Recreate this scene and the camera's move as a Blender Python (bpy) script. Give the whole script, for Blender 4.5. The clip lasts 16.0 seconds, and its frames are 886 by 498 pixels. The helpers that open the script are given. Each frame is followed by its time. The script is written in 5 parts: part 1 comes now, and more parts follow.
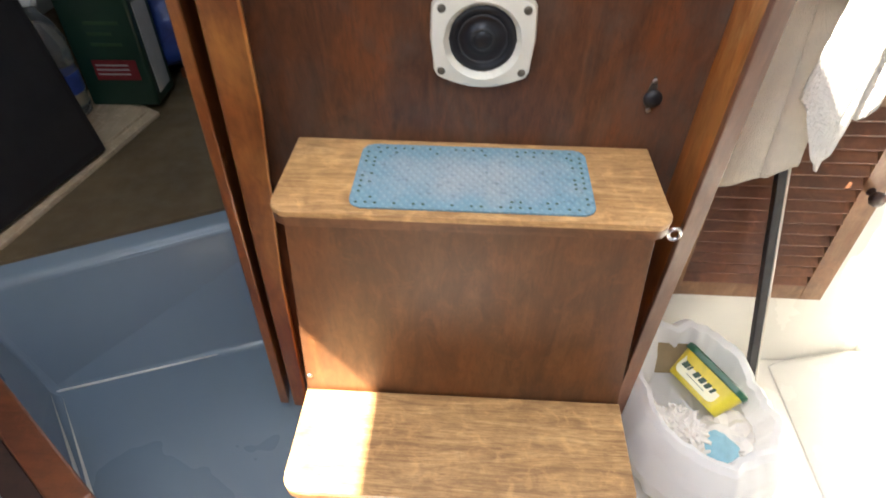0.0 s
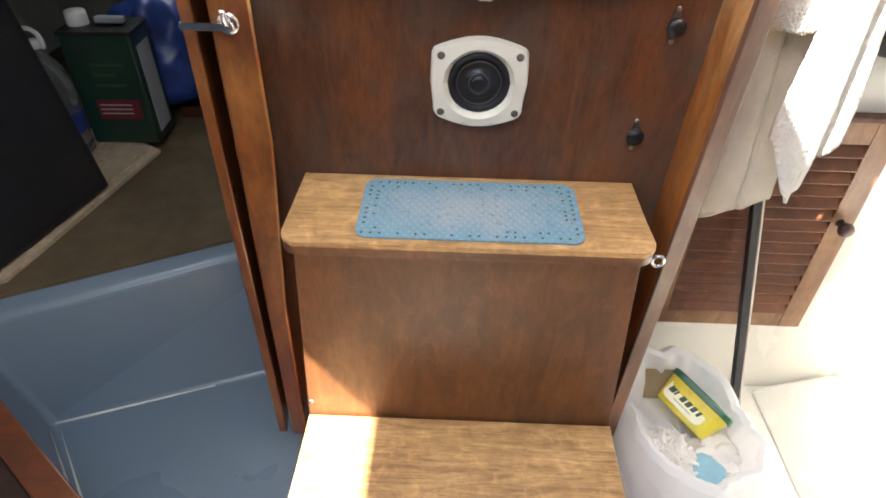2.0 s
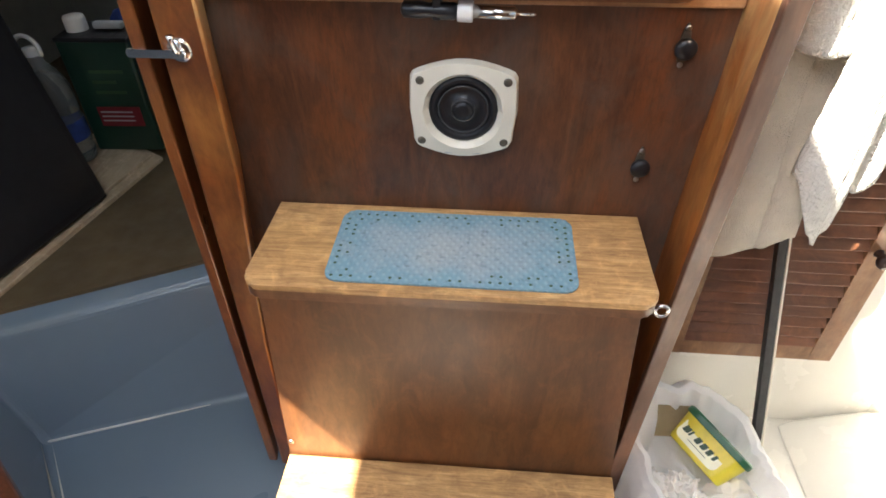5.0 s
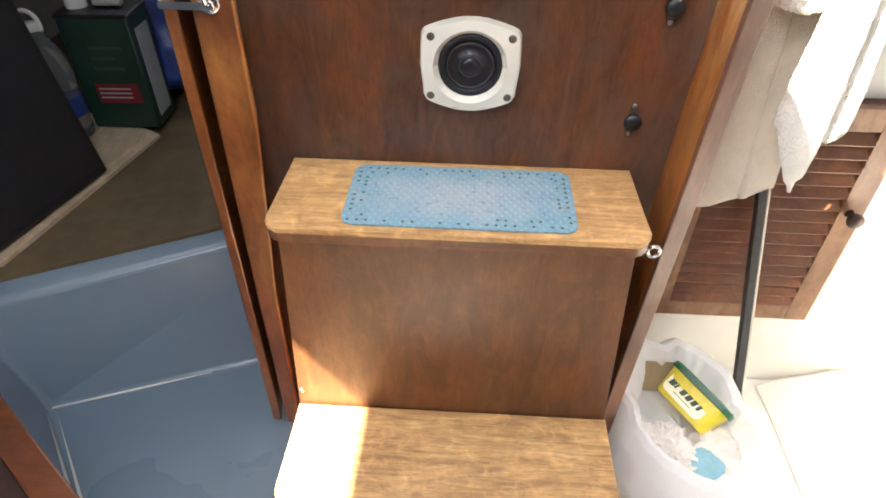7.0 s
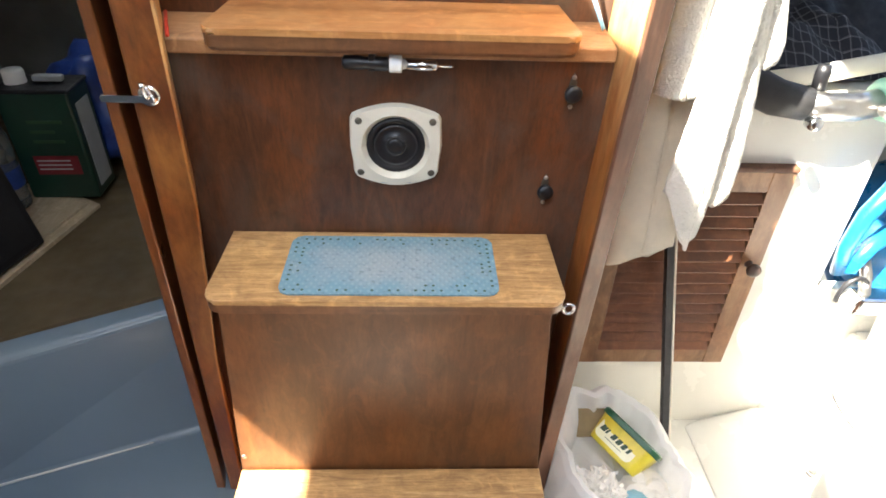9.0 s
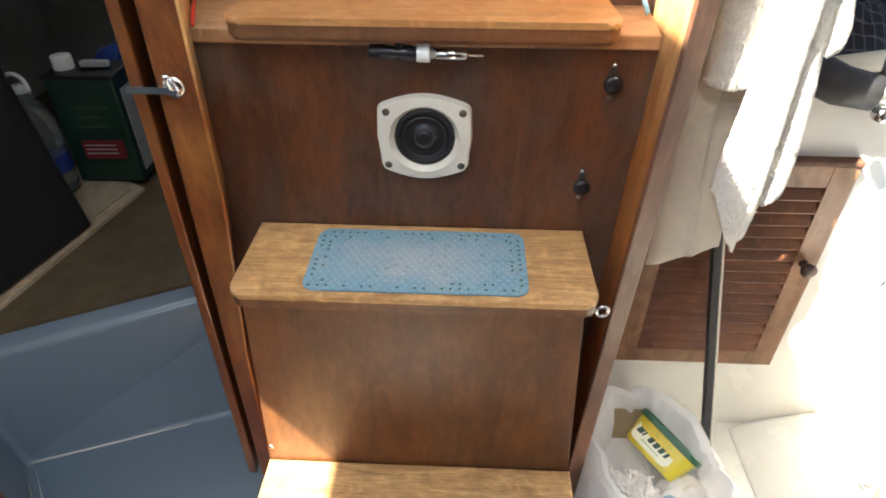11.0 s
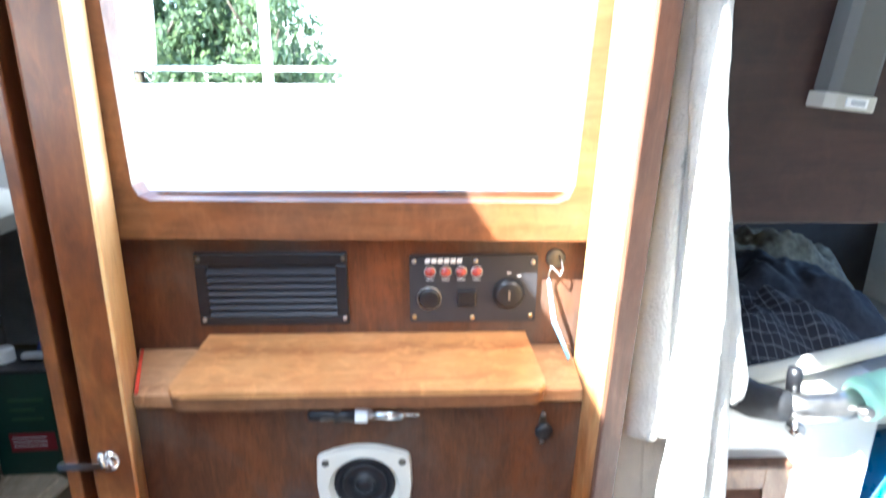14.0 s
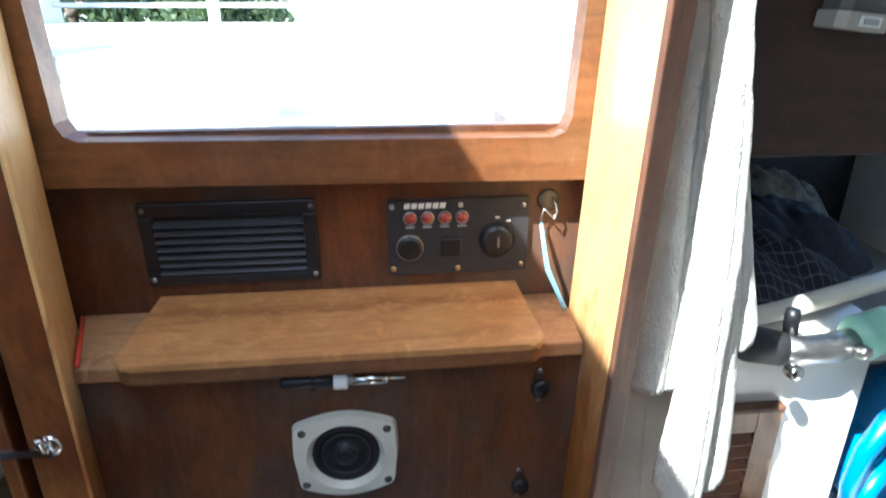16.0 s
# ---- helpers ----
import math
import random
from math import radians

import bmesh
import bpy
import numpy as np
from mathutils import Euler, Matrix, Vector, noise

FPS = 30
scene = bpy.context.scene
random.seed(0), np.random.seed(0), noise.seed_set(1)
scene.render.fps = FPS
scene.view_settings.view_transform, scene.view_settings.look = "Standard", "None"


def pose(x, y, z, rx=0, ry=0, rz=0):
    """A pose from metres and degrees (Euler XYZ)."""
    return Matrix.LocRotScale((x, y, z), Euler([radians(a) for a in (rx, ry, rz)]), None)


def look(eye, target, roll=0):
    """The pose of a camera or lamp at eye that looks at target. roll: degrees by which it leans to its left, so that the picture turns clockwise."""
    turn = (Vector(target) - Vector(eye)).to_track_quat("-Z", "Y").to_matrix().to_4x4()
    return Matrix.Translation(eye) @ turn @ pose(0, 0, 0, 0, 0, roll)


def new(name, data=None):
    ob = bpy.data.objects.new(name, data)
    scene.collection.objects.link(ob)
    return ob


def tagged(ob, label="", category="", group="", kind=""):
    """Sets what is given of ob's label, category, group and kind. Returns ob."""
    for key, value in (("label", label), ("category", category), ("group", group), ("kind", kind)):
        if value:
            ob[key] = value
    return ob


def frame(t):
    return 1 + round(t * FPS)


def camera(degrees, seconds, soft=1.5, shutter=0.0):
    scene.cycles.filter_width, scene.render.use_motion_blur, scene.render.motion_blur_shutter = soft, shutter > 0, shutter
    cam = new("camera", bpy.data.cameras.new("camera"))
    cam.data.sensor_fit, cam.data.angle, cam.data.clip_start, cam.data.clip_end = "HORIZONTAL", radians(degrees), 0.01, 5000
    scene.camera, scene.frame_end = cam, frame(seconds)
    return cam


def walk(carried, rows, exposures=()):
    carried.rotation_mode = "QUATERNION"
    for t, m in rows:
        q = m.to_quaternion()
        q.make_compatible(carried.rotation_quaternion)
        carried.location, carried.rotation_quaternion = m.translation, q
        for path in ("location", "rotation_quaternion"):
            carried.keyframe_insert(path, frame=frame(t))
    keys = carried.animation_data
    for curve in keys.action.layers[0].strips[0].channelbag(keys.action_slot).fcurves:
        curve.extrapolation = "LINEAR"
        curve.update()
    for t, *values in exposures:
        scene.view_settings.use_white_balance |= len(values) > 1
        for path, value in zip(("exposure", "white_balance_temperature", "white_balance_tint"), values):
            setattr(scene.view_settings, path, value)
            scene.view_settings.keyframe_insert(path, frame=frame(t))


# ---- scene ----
cam = camera(72.5, 16.0, soft=1.7, shutter=0.5)
METRES, EYE, TILT, LEAN, TURN = 0.89, 1.03, -40.0, -1.0, 3.0
PATH = [
    (0, (-0.012, 0.281, 1.124), (-0.088, 1.768, -0.21), 0.4),
    (0.5, (-0.036, 0.241, 1.157), (-0.122, 1.791, -0.105), 0.3),
    (1, (-0.033, 0.228, 1.158), (-0.128, 1.814, -0.058), -2.4),
    (1.5, (-0.02, 0.232, 1.154), (-0.072, 1.821, -0.058), -0.9),
    (2, (-0.028, 0.235, 1.148), (-0.063, 1.802, -0.094), 1.2),
    (2.5, (-0.017, 0.25, 1.14), (-0.051, 1.804, -0.119), 0.3),
    (3, (0.011, 0.291, 1.126), (0.026, 1.838, -0.142), 1.3),
    (3.5, (0.04, 0.342, 1.117), (-0.008, 1.859, -0.186), 0.0),
    (4, (0.029, 0.355, 1.138), (-0.087, 1.875, -0.156), -1.4),
    (4.2, (0.033, 0.352, 1.144), (-0.087, 1.887, -0.133), -1.0),
    (6.3, (0.02, 0.301, 1.158), (-0.132, 1.839, -0.111), -0.7),
    (6.5, (0.01, 0.288, 1.138), (-0.109, 1.854, -0.1), -0.5),
    (7, (0.002, 0.254, 1.135), (-0.071, 1.794, -0.139), 0.8),
    (7.5, (0.003, 0.238, 1.139), (-0.051, 1.78, -0.133), -0.1),
    (8, (-0.003, 0.228, 1.173), (-0.001, 1.843, -0.007), 0.9),
    (8.5, (0.003, 0.227, 1.193), (0.061, 1.89, 0.083), 1.3),
    (8.7, (0.014, 0.217, 1.19), (0.1, 1.871, 0.068), 2.1),
    (10.8, (0.064, 0.246, 1.189), (0.035, 1.867, 0.018), 1.4),
    (11, (0.055, 0.254, 1.19), (-0.012, 1.86, 0.0), 0.2),
    (11.5, (0.05, 0.27, 1.192), (-0.056, 1.867, -0.008), 0.2),
    (12, (0.056, 0.293, 1.224), (-0.022, 1.962, 0.125), 0.8),
    (12.5, (0.061, 0.307, 1.27), (0.025, 2.058, 0.306), 1.8),
    (13, (0.069, 0.307, 1.29), (0.094, 2.093, 0.39), 2.4),
    (13.5, (0.075, 0.297, 1.324), (0.144, 2.137, 0.542), 2.4),
    (14, (0.075, 0.31, 1.372), (0.152, 2.219, 0.781), 0.3),
    (14.5, (0.083, 0.32, 1.414), (0.166, 2.271, 0.982), -0.3),
    (15, (0.076, 0.333, 1.42), (0.157, 2.272, 0.935), -0.6),
    (15.5, (0.061, 0.38, 1.393), (0.212, 2.267, 0.747), -0.4),
    (16, (0.053, 0.396, 1.337), (0.252, 2.241, 0.59), 0.0),
]
EXPOSURES = [(0, 3.4, 6500, 10), (0.7, 3.3, 6500, 10), (1.5, 3.37, 6500, 10), (3.0, 3.23, 6500, 10), (4.0, 2.97, 6500, 10), (6.5, 3.65, 6600, 10), (7.5, 3.7, 6600, 10), (8.5, 3.5, 6500, 9), (11.0, 3.1, 6500, 8), (12.5, 3.85, 5750, 7), (13.3, 3.95, 5450, 5), (14.5, 3.37, 5250, 7), (15.2, 2.85, 5250, 5), (16.0, 2.2, 5350, 3)]
walk(cam, [(t, look(eye, target, roll)) for t, eye, target, roll in PATH], EXPOSURES)

# ---- light ----
SUN = Vector((1.0, 0.80, -1.5)).normalized()
world = bpy.data.worlds.new("sky")
scene.world = world
world.use_nodes = True
wn = world.node_tree
sky = wn.nodes.new("ShaderNodeTexSky")
sky.sky_type = "NISHITA"
sky.sun_disc = False
sky.sun_elevation = math.asin(-SUN.z)
sky.sun_rotation = math.atan2(-SUN.x, -SUN.y)
wn.links.new(sky.outputs[0], wn.nodes["Background"].inputs[0])
wn.nodes["Background"].inputs[1].default_value = 0.085
sun = bpy.data.lights.new("sun", "SUN")
sun.energy, sun.angle, sun.color = 5.0, radians(0.6), (1.0, 0.93, 0.82)
new("sun", sun).matrix_world = look((0, 0, 6), Vector((0, 0, 6)) + SUN)


def area_light(name, where, aim, w, h, power, colour=(0.9, 0.95, 1.0)):
    """A rectangular area lamp: sky daylight in the open hatch, and fill inside the cabin."""
    lamp = bpy.data.lights.new(name, "AREA")
    lamp.shape, lamp.size, lamp.size_y, lamp.energy, lamp.color = "RECTANGLE", w, h, power, colour
    new(name, lamp).matrix_world = look(where, aim)


# added fill under the closed forward roof, where no hatch is built
area_light("forward_fill_light", (0.0, -1.2, 1.84), (0.0, -1.19, 0.0), 0.5, 0.5, 0.2)
# added fill that brightens the quarter berth; its ceiling has no opening
area_light("berth_fill_light", (-0.95, 2.2, 1.195), (-0.95, 2.19, 0.0), 0.25, 0.25, 0.13)
area_light("hatch_daylight", (-0.125, 0.35, 1.90), (-0.125, 0.36, 0.0), 0.36, 1.3, 1.3)

# ---- materials ----


def nodes(name):
    m = bpy.data.materials.new(name)
    m.use_nodes = True
    t = m.node_tree
    return m, t, t.nodes["Principled BSDF"]


def ramp(t, fac, stops):
    r = t.nodes.new("ShaderNodeValToRGB")
    while len(r.color_ramp.elements) < len(stops):
        r.color_ramp.elements.new(0.5)
    for e, (p, c) in zip(r.color_ramp.elements, stops):
        e.position = p
        e.color = (*c, 1) if len(c) == 3 else c
    t.links.new(fac, r.inputs[0])
    return r.outputs[0]


def noise_tex(t, scale, detail=4, stretch=(1, 1, 1), rough=0.55, twist=0.0, turn=(0, 0, 0)):
    g = t.nodes.new("ShaderNodeNewGeometry")
    mp = t.nodes.new("ShaderNodeMapping")
    mp.inputs["Scale"].default_value = stretch
    mp.inputs["Rotation"].default_value = [radians(a) for a in turn]
    n = t.nodes.new("ShaderNodeTexNoise")
    n.inputs["Scale"].default_value = scale
    n.inputs["Detail"].default_value = detail
    n.inputs["Roughness"].default_value = rough
    n.inputs["Distortion"].default_value = twist
    t.links.new(g.outputs["Position"], mp.inputs["Vector"])
    t.links.new(mp.outputs[0], n.inputs["Vector"])
    return n.outputs["Fac"]


def mix(t, fac, a, b, mode="MIX"):
    m = t.nodes.new("ShaderNodeMix")
    m.data_type, m.blend_type = "RGBA", mode
    for sock, v in ((m.inputs[0], fac), (m.inputs[6], a), (m.inputs[7], b)):
        if isinstance(v, (float, int)):
            sock.default_value = v
        elif isinstance(v, tuple):
            sock.default_value = (*v, 1)
        else:
            t.links.new(v, sock)
    return m.outputs[2]


def bump(t, bsdf, height, strength=0.3, dist=0.002):
    b = t.nodes.new("ShaderNodeBump")
    b.inputs["Strength"].default_value = strength
    b.inputs["Distance"].default_value = dist
    t.links.new(height, b.inputs["Height"])
    t.links.new(b.outputs[0], bsdf.inputs["Normal"])


def plain(name, colour, rough=0.5, metal=0.0, vary=0.12, scale=14.0, coat=0.0, grain=0.15, fine=180.0):
    """A surface with uneven tone at two scales and a fine relief."""
    m, t, b = nodes(name)
    dark = tuple(c * (1 - vary) for c in colour)
    lite = tuple(min(1, c * (1 + vary)) for c in colour)
    n = noise_tex(t, scale, 5)
    t.links.new(ramp(t, n, [(0.3, dark), (0.7, lite)]), b.inputs["Base Color"])
    f = noise_tex(t, fine, 3)
    t.links.new(ramp(t, noise_tex(t, scale * 2.3, 4), [(0.3, (rough * 0.8,) * 3), (0.7, (min(1, rough * 1.2),) * 3)]), b.inputs["Roughness"])
    b.inputs["Metallic"].default_value = metal
    b.inputs["Coat Weight"].default_value = coat
    bump(t, b, f, grain, 0.001)
    return m


def wood(name, dark, mid, lite, stretch, rough=0.4, coat=0.25, stain=(0.05, 0.022, 0.012), stain_amount=0.5, pores=0.25, warm=(0.30, 0.09, 0.02), warmth=0.35, twist=1.2, band=None, worn=None):
    """Grained wood: soft streaks along the axis with the small factor, warm and dark blotches, and fine pores."""
    m, t, b = nodes(name)
    streak = noise_tex(t, 13, 7, stretch, 0.62, twist)
    col = ramp(t, streak, [(0.26, dark), (0.5, mid), (0.76, lite)])
    glow = noise_tex(t, 5.5, 5, tuple(0.4 + 0.25 * v for v in stretch), 0.6, 0.8, (0, 0, 20))
    col = mix(t, ramp(t, glow, [(0.47, (0, 0, 0)), (0.64, (warmth,) * 3)]), col, warm)
    fine = noise_tex(t, 95, 5, stretch, 0.75, 0.3)
    col = mix(t, ramp(t, fine, [(0.46, (0, 0, 0)), (0.7, (pores,) * 3)]), col, dark)
    blot = noise_tex(t, 7, 6, (1, 1, 0.7), 0.66, 0.6)
    col = mix(t, ramp(t, blot, [(0.46, (0, 0, 0)), (0.66, (stain_amount,) * 3)]), col, stain)
    if band:
        # a rubbed strip across the board, broken up by noise
        g = t.nodes.new("ShaderNodeNewGeometry")
        sep = t.nodes.new("ShaderNodeSeparateXYZ")
        t.links.new(g.outputs["Position"], sep.inputs[0])
        off = t.nodes.new("ShaderNodeMath")
        off.operation = "MULTIPLY_ADD"
        off.inputs[1].default_value = 0.09
        t.links.new(noise_tex(t, 22, 5, (1, 1.6, 1), 0.6, 0.6), off.inputs[0])
        t.links.new(sep.outputs[1], off.inputs[2])
        mask = ramp(t, off.outputs[0], [(0.0, (0, 0, 0)), (band[0], (0, 0, 0)), (band[0] + 0.002, (0.8, 0.8, 0.8)), (band[1], (0.25, 0.25, 0.25)), (band[1] + 0.006, (0, 0, 0))])
        div = t.nodes.new("ShaderNodeMath")
        div.operation = "MULTIPLY"
        div.inputs[1].default_value = 0.5
        t.links.new(off.outputs[0], div.inputs[0])
        t.links.new(div.outputs[0], mask.node.inputs[0])
        col = mix(t, mask, col, band[2])
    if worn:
        # paler above a ragged line, for rubbed varnish and painted sunlight; worn: height from, to, pale colour
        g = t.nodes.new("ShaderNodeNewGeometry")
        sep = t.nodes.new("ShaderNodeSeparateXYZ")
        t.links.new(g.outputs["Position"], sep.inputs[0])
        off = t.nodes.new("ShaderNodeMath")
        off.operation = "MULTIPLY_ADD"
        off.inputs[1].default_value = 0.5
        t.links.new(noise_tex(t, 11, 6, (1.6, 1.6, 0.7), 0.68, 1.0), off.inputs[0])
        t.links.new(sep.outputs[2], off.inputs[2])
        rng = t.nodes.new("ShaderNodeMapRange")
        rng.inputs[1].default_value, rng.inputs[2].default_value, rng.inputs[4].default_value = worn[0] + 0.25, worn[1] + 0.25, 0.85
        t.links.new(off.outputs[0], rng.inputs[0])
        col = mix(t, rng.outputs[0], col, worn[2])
    scuff = noise_tex(t, 34, 5, (1, 1, 0.6), 0.7, 0.8)
    col = mix(t, ramp(t, scuff, [(0.52, (0, 0, 0)), (0.68, (0.32, 0.32, 0.32))]), col, tuple(min(1, 1.9 * v) for v in mid))
    col = mix(t, ramp(t, scuff, [(0.33, (0.35, 0.35, 0.35)), (0.46, (0, 0, 0))]), col, dark)
    t.links.new(col, b.inputs["Base Color"])
    t.links.new(ramp(t, blot, [(0.3, (rough * 0.8,) * 3), (0.75, (min(1, rough * 1.35),) * 3)]), b.inputs["Roughness"])
    b.inputs["Coat Weight"].default_value = coat
    b.inputs["Coat Roughness"].default_value = 0.2
    bump(t, b, fine, 0.3, 0.0008)
    return m


V, H, D = (2.4, 2.4, 0.45), (0.4, 3.6, 3.6), (3.6, 0.4, 3.6)
PLY = wood("varnished_mahogany_ply", (0.042, 0.017, 0.009), (0.10, 0.037, 0.016), (0.17, 0.064, 0.024), V, 0.42, 0.15, (0.095, 0.075, 0.058), 0.7, 0.55, (0.24, 0.064, 0.014), 0.5)
PLY_LOW = wood("brown_stained_ply", (0.075, 0.028, 0.010), (0.13, 0.050, 0.016), (0.175, 0.075, 0.026), V, 0.5, 0.06, (0.085, 0.05, 0.027), 0.6, 0.45, (0.22, 0.072, 0.016), 0.5)
# worn varnish, with the sun on the upper part put into the colour
POST_WORN_LIT = wood("golden_worn_sunlit_mahogany", (0.15, 0.036, 0.006), (0.33, 0.09, 0.011), (0.46, 0.155, 0.026), V, 0.36, 0.25, (0.16, 0.05, 0.013), 0.5, 0.25, (0.52, 0.27, 0.08), 0.6, worn=(0.84, 1.04, (0.68, 0.46, 0.20)))
POST = wood("orange_varnished_mahogany", (0.085, 0.022, 0.006), (0.165, 0.046, 0.010), (0.26, 0.09, 0.022), V, 0.34, 0.4, (0.07, 0.02, 0.008), 0.55, 0.25, (0.44, 0.19, 0.05), 0.5)
TRIM = wood("purple_brown_mahogany_edge", (0.072, 0.030, 0.016), (0.120, 0.054, 0.029), (0.175, 0.084, 0.046), V, 0.6, 0.0, (0.1, 0.04, 0.03), 0.35)
TREAD = wood("worn_teak", (0.24, 0.12, 0.046), (0.50, 0.29, 0.118), (0.72, 0.47, 0.22), H, 0.5, 0.05, (0.22, 0.105, 0.040), 0.5, 0.75, (0.50, 0.29, 0.10), 0.35, 2.6)
TREAD_TOP = wood("varnished_teak_step", (0.29, 0.135, 0.045), (0.45, 0.225, 0.082), (0.58, 0.32, 0.13), H, 0.35, 0.35, (0.36, 0.13, 0.04), 0.6, 0.4, (0.54, 0.26, 0.085), 0.4, 2.2, (0.558, 0.570, (0.21, 0.065, 0.018)))
SHELF = wood("pale_worn_mahogany", (0.27, 0.13, 0.055), (0.40, 0.22, 0.10), (0.5, 0.31, 0.16), H, 0.5, 0.1)
NOSE = wood("mahogany_rail", (0.085, 0.034, 0.012), (0.155, 0.066, 0.025), (0.22, 0.105, 0.045), H, 0.42, 0.15)
LOUVRE = wood("red_brown_louvre_teak", (0.12, 0.042, 0.018), (0.20, 0.075, 0.032), (0.28, 0.115, 0.05), H, 0.45, 0.2)
LOUVRE_FRAME = wood("teak_door_frame", (0.17, 0.08, 0.036), (0.27, 0.135, 0.062), (0.36, 0.20, 0.10), V, 0.45, 0.2)
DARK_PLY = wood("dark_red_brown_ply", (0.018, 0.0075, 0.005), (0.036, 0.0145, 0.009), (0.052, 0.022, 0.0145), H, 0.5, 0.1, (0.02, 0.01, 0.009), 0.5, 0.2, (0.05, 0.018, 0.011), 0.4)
BEAM = wood("dark_red_mahogany", (0.07, 0.02, 0.009), (0.12, 0.034, 0.014), (0.17, 0.052, 0.022), H, 0.35, 0.4)
PLYWOOD = wood("pale_plywood", (0.42, 0.33, 0.21), (0.52, 0.42, 0.29), (0.6, 0.5, 0.37), D, 0.6, 0.0, (0.3, 0.22, 0.13), 0.3)
GEL = plain("white_gelcoat", (0.78, 0.76, 0.70), 0.25, 0, 0.04, 5, 0.3, 0.04, 60)
DECK = plain("white_deck_gelcoat", (0.82, 0.82, 0.80), 0.35, 0, 0.04, 5, 0.1, 0.06, 90)
LINER = plain("cream_headliner", (0.66, 0.63, 0.56), 0.6, 0, 0.06, 4, 0, 0.1, 120)
BLUE = plain("blue_grey_paint", (0.158, 0.215, 0.275), 0.30, 0, 0.07, 0.8, 0.1, 0.02, 55)
CARPET = plain("olive_brown_berth_board", (0.105, 0.074, 0.036), 0.8, 0, 0.22, 9, 0, 0.5, 260)
GREY = plain("grey_hull_lining", (0.40, 0.40, 0.37), 0.8, 0, 0.2, 5, 0, 0.3, 150)
# darkened copy of the lining, standing for shade behind the locker
SHADED_LINING = plain("shaded_lining", (0.045, 0.037, 0.030), 0.8, 0, 0.25, 5, 0, 0.3, 150)
BLACK = plain("black_plastic", (0.012, 0.012, 0.014), 0.4, 0, 0.2, 30, 0, 0.1, 300)
MATT_BLACK = plain("matt_black_panel", (0.008, 0.007, 0.008), 0.5, 0, 0.2, 8, 0, 0.05, 300)
PANEL = plain("charcoal_enamel", (0.03, 0.03, 0.034), 0.42, 0, 0.15, 30, 0, 0.15, 400)
RUBBER = plain("dark_grey_rubber", (0.035, 0.034, 0.035), 0.6, 0, 0.15, 30, 0, 0.15, 300)
IVORY = plain("ivory_plastic", (0.72, 0.68, 0.57), 0.4, 0, 0.05, 20, 0, 0.04, 300)
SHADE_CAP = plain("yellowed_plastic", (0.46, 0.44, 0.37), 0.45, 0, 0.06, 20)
WHITE = plain("white_plastic", (0.8, 0.8, 0.78), 0.35, 0, 0.04, 20, 0.1, 0.03, 200)
CHROME = plain("chrome", (0.72, 0.72, 0.72), 0.16, 1.0, 0.08, 30, 0, 0.03, 200)
STEEL = plain("dull_steel", (0.5, 0.49, 0.47), 0.35, 1.0, 0.12, 40, 0, 0.08, 300)
SCREW = plain("tarnished_screw", (0.16, 0.14, 0.11), 0.45, 0.7, 0.2, 60, 0, 0.1, 300)
BRASS = plain("brass_screw", (0.55, 0.42, 0.22), 0.35, 1.0, 0.12, 60, 0, 0.05, 300)
RED = plain("red_lens", (0.30, 0.04, 0.03), 0.25, 0, 0.1, 60, 0.3, 0.02, 300)
ORANGE_CORD = plain("red_cord", (0.62, 0.05, 0.02), 0.6, 0, 0.1, 60)
CORD = plain("blue_white_cord", (0.17, 0.36, 0.50), 0.7, 0, 0.25, 160)
GREEN_TIN = plain("dark_green_tin", (0.008, 0.035, 0.022), 0.35, 0.0, 0.2, 12, 0.2, 0.04, 200)
RED_LABEL = plain("dark_red_label", (0.17, 0.012, 0.018), 0.45, 0, 0.12, 30)
GREY_LABEL = plain("pale_grey_label", (0.42, 0.44, 0.45), 0.5, 0, 0.08, 30)
BLUE_BAG = plain("blue_tarpaulin", (0.02, 0.055, 0.26), 0.4, 0, 0.35, 26, 0.1, 0.3, 60)
BRIGHT_BLUE = plain("bright_blue_plastic", (0.01, 0.15, 0.36), 0.3, 0, 0.12, 14, 0.3, 0.04, 100)
MINT = plain("mint_green_plastic", (0.36, 0.66, 0.52), 0.35, 0, 0.08, 20, 0.1)
DARK_CLOTH = plain("dark_navy_cloth", (0.016, 0.017, 0.024), 0.95, 0, 0.3, 30, 0, 0.6, 500)
TUB_YELLOW = plain("yellow_tub", (0.75, 0.62, 0.05), 0.35, 0, 0.16, 30, 0.1)
TUB_PALE = plain("pale_yellow_panel", (0.82, 0.80, 0.50), 0.35, 0, 0.06, 40, 0.1)
TUB_GREEN = plain("dark_green_lid", (0.012, 0.10, 0.045), 0.35, 0, 0.1, 30, 0.1)
INK = plain("dark_green_print", (0.03, 0.07, 0.03), 0.5, 0, 0.1, 40)
TISSUE = plain("crumpled_tissue", (0.82, 0.78, 0.72), 0.9, 0, 0.06, 40, 0, 0.4, 120)
PEEL = plain("orange_peel", (0.62, 0.22, 0.06), 0.6, 0, 0.15, 60, 0, 0.3, 200)
SPONGE = plain("pale_blue_wrapper", (0.28, 0.52, 0.62), 0.5, 0, 0.08, 40)
CARDBOARD = plain("brown_card", (0.38, 0.30, 0.18), 0.8, 0, 0.1, 30)
BARK = plain("bark", (0.10, 0.075, 0.05), 0.9, 0, 0.3, 8, 0, 0.6, 30)
SEA = plain("marina_ground", (0.30, 0.29, 0.26), 0.6, 0, 0.2, 0.6, 0, 0.2, 3)
PALE_PRINT = plain("pale_print", (0.75, 0.75, 0.73), 0.5, 0, 0.04, 40)
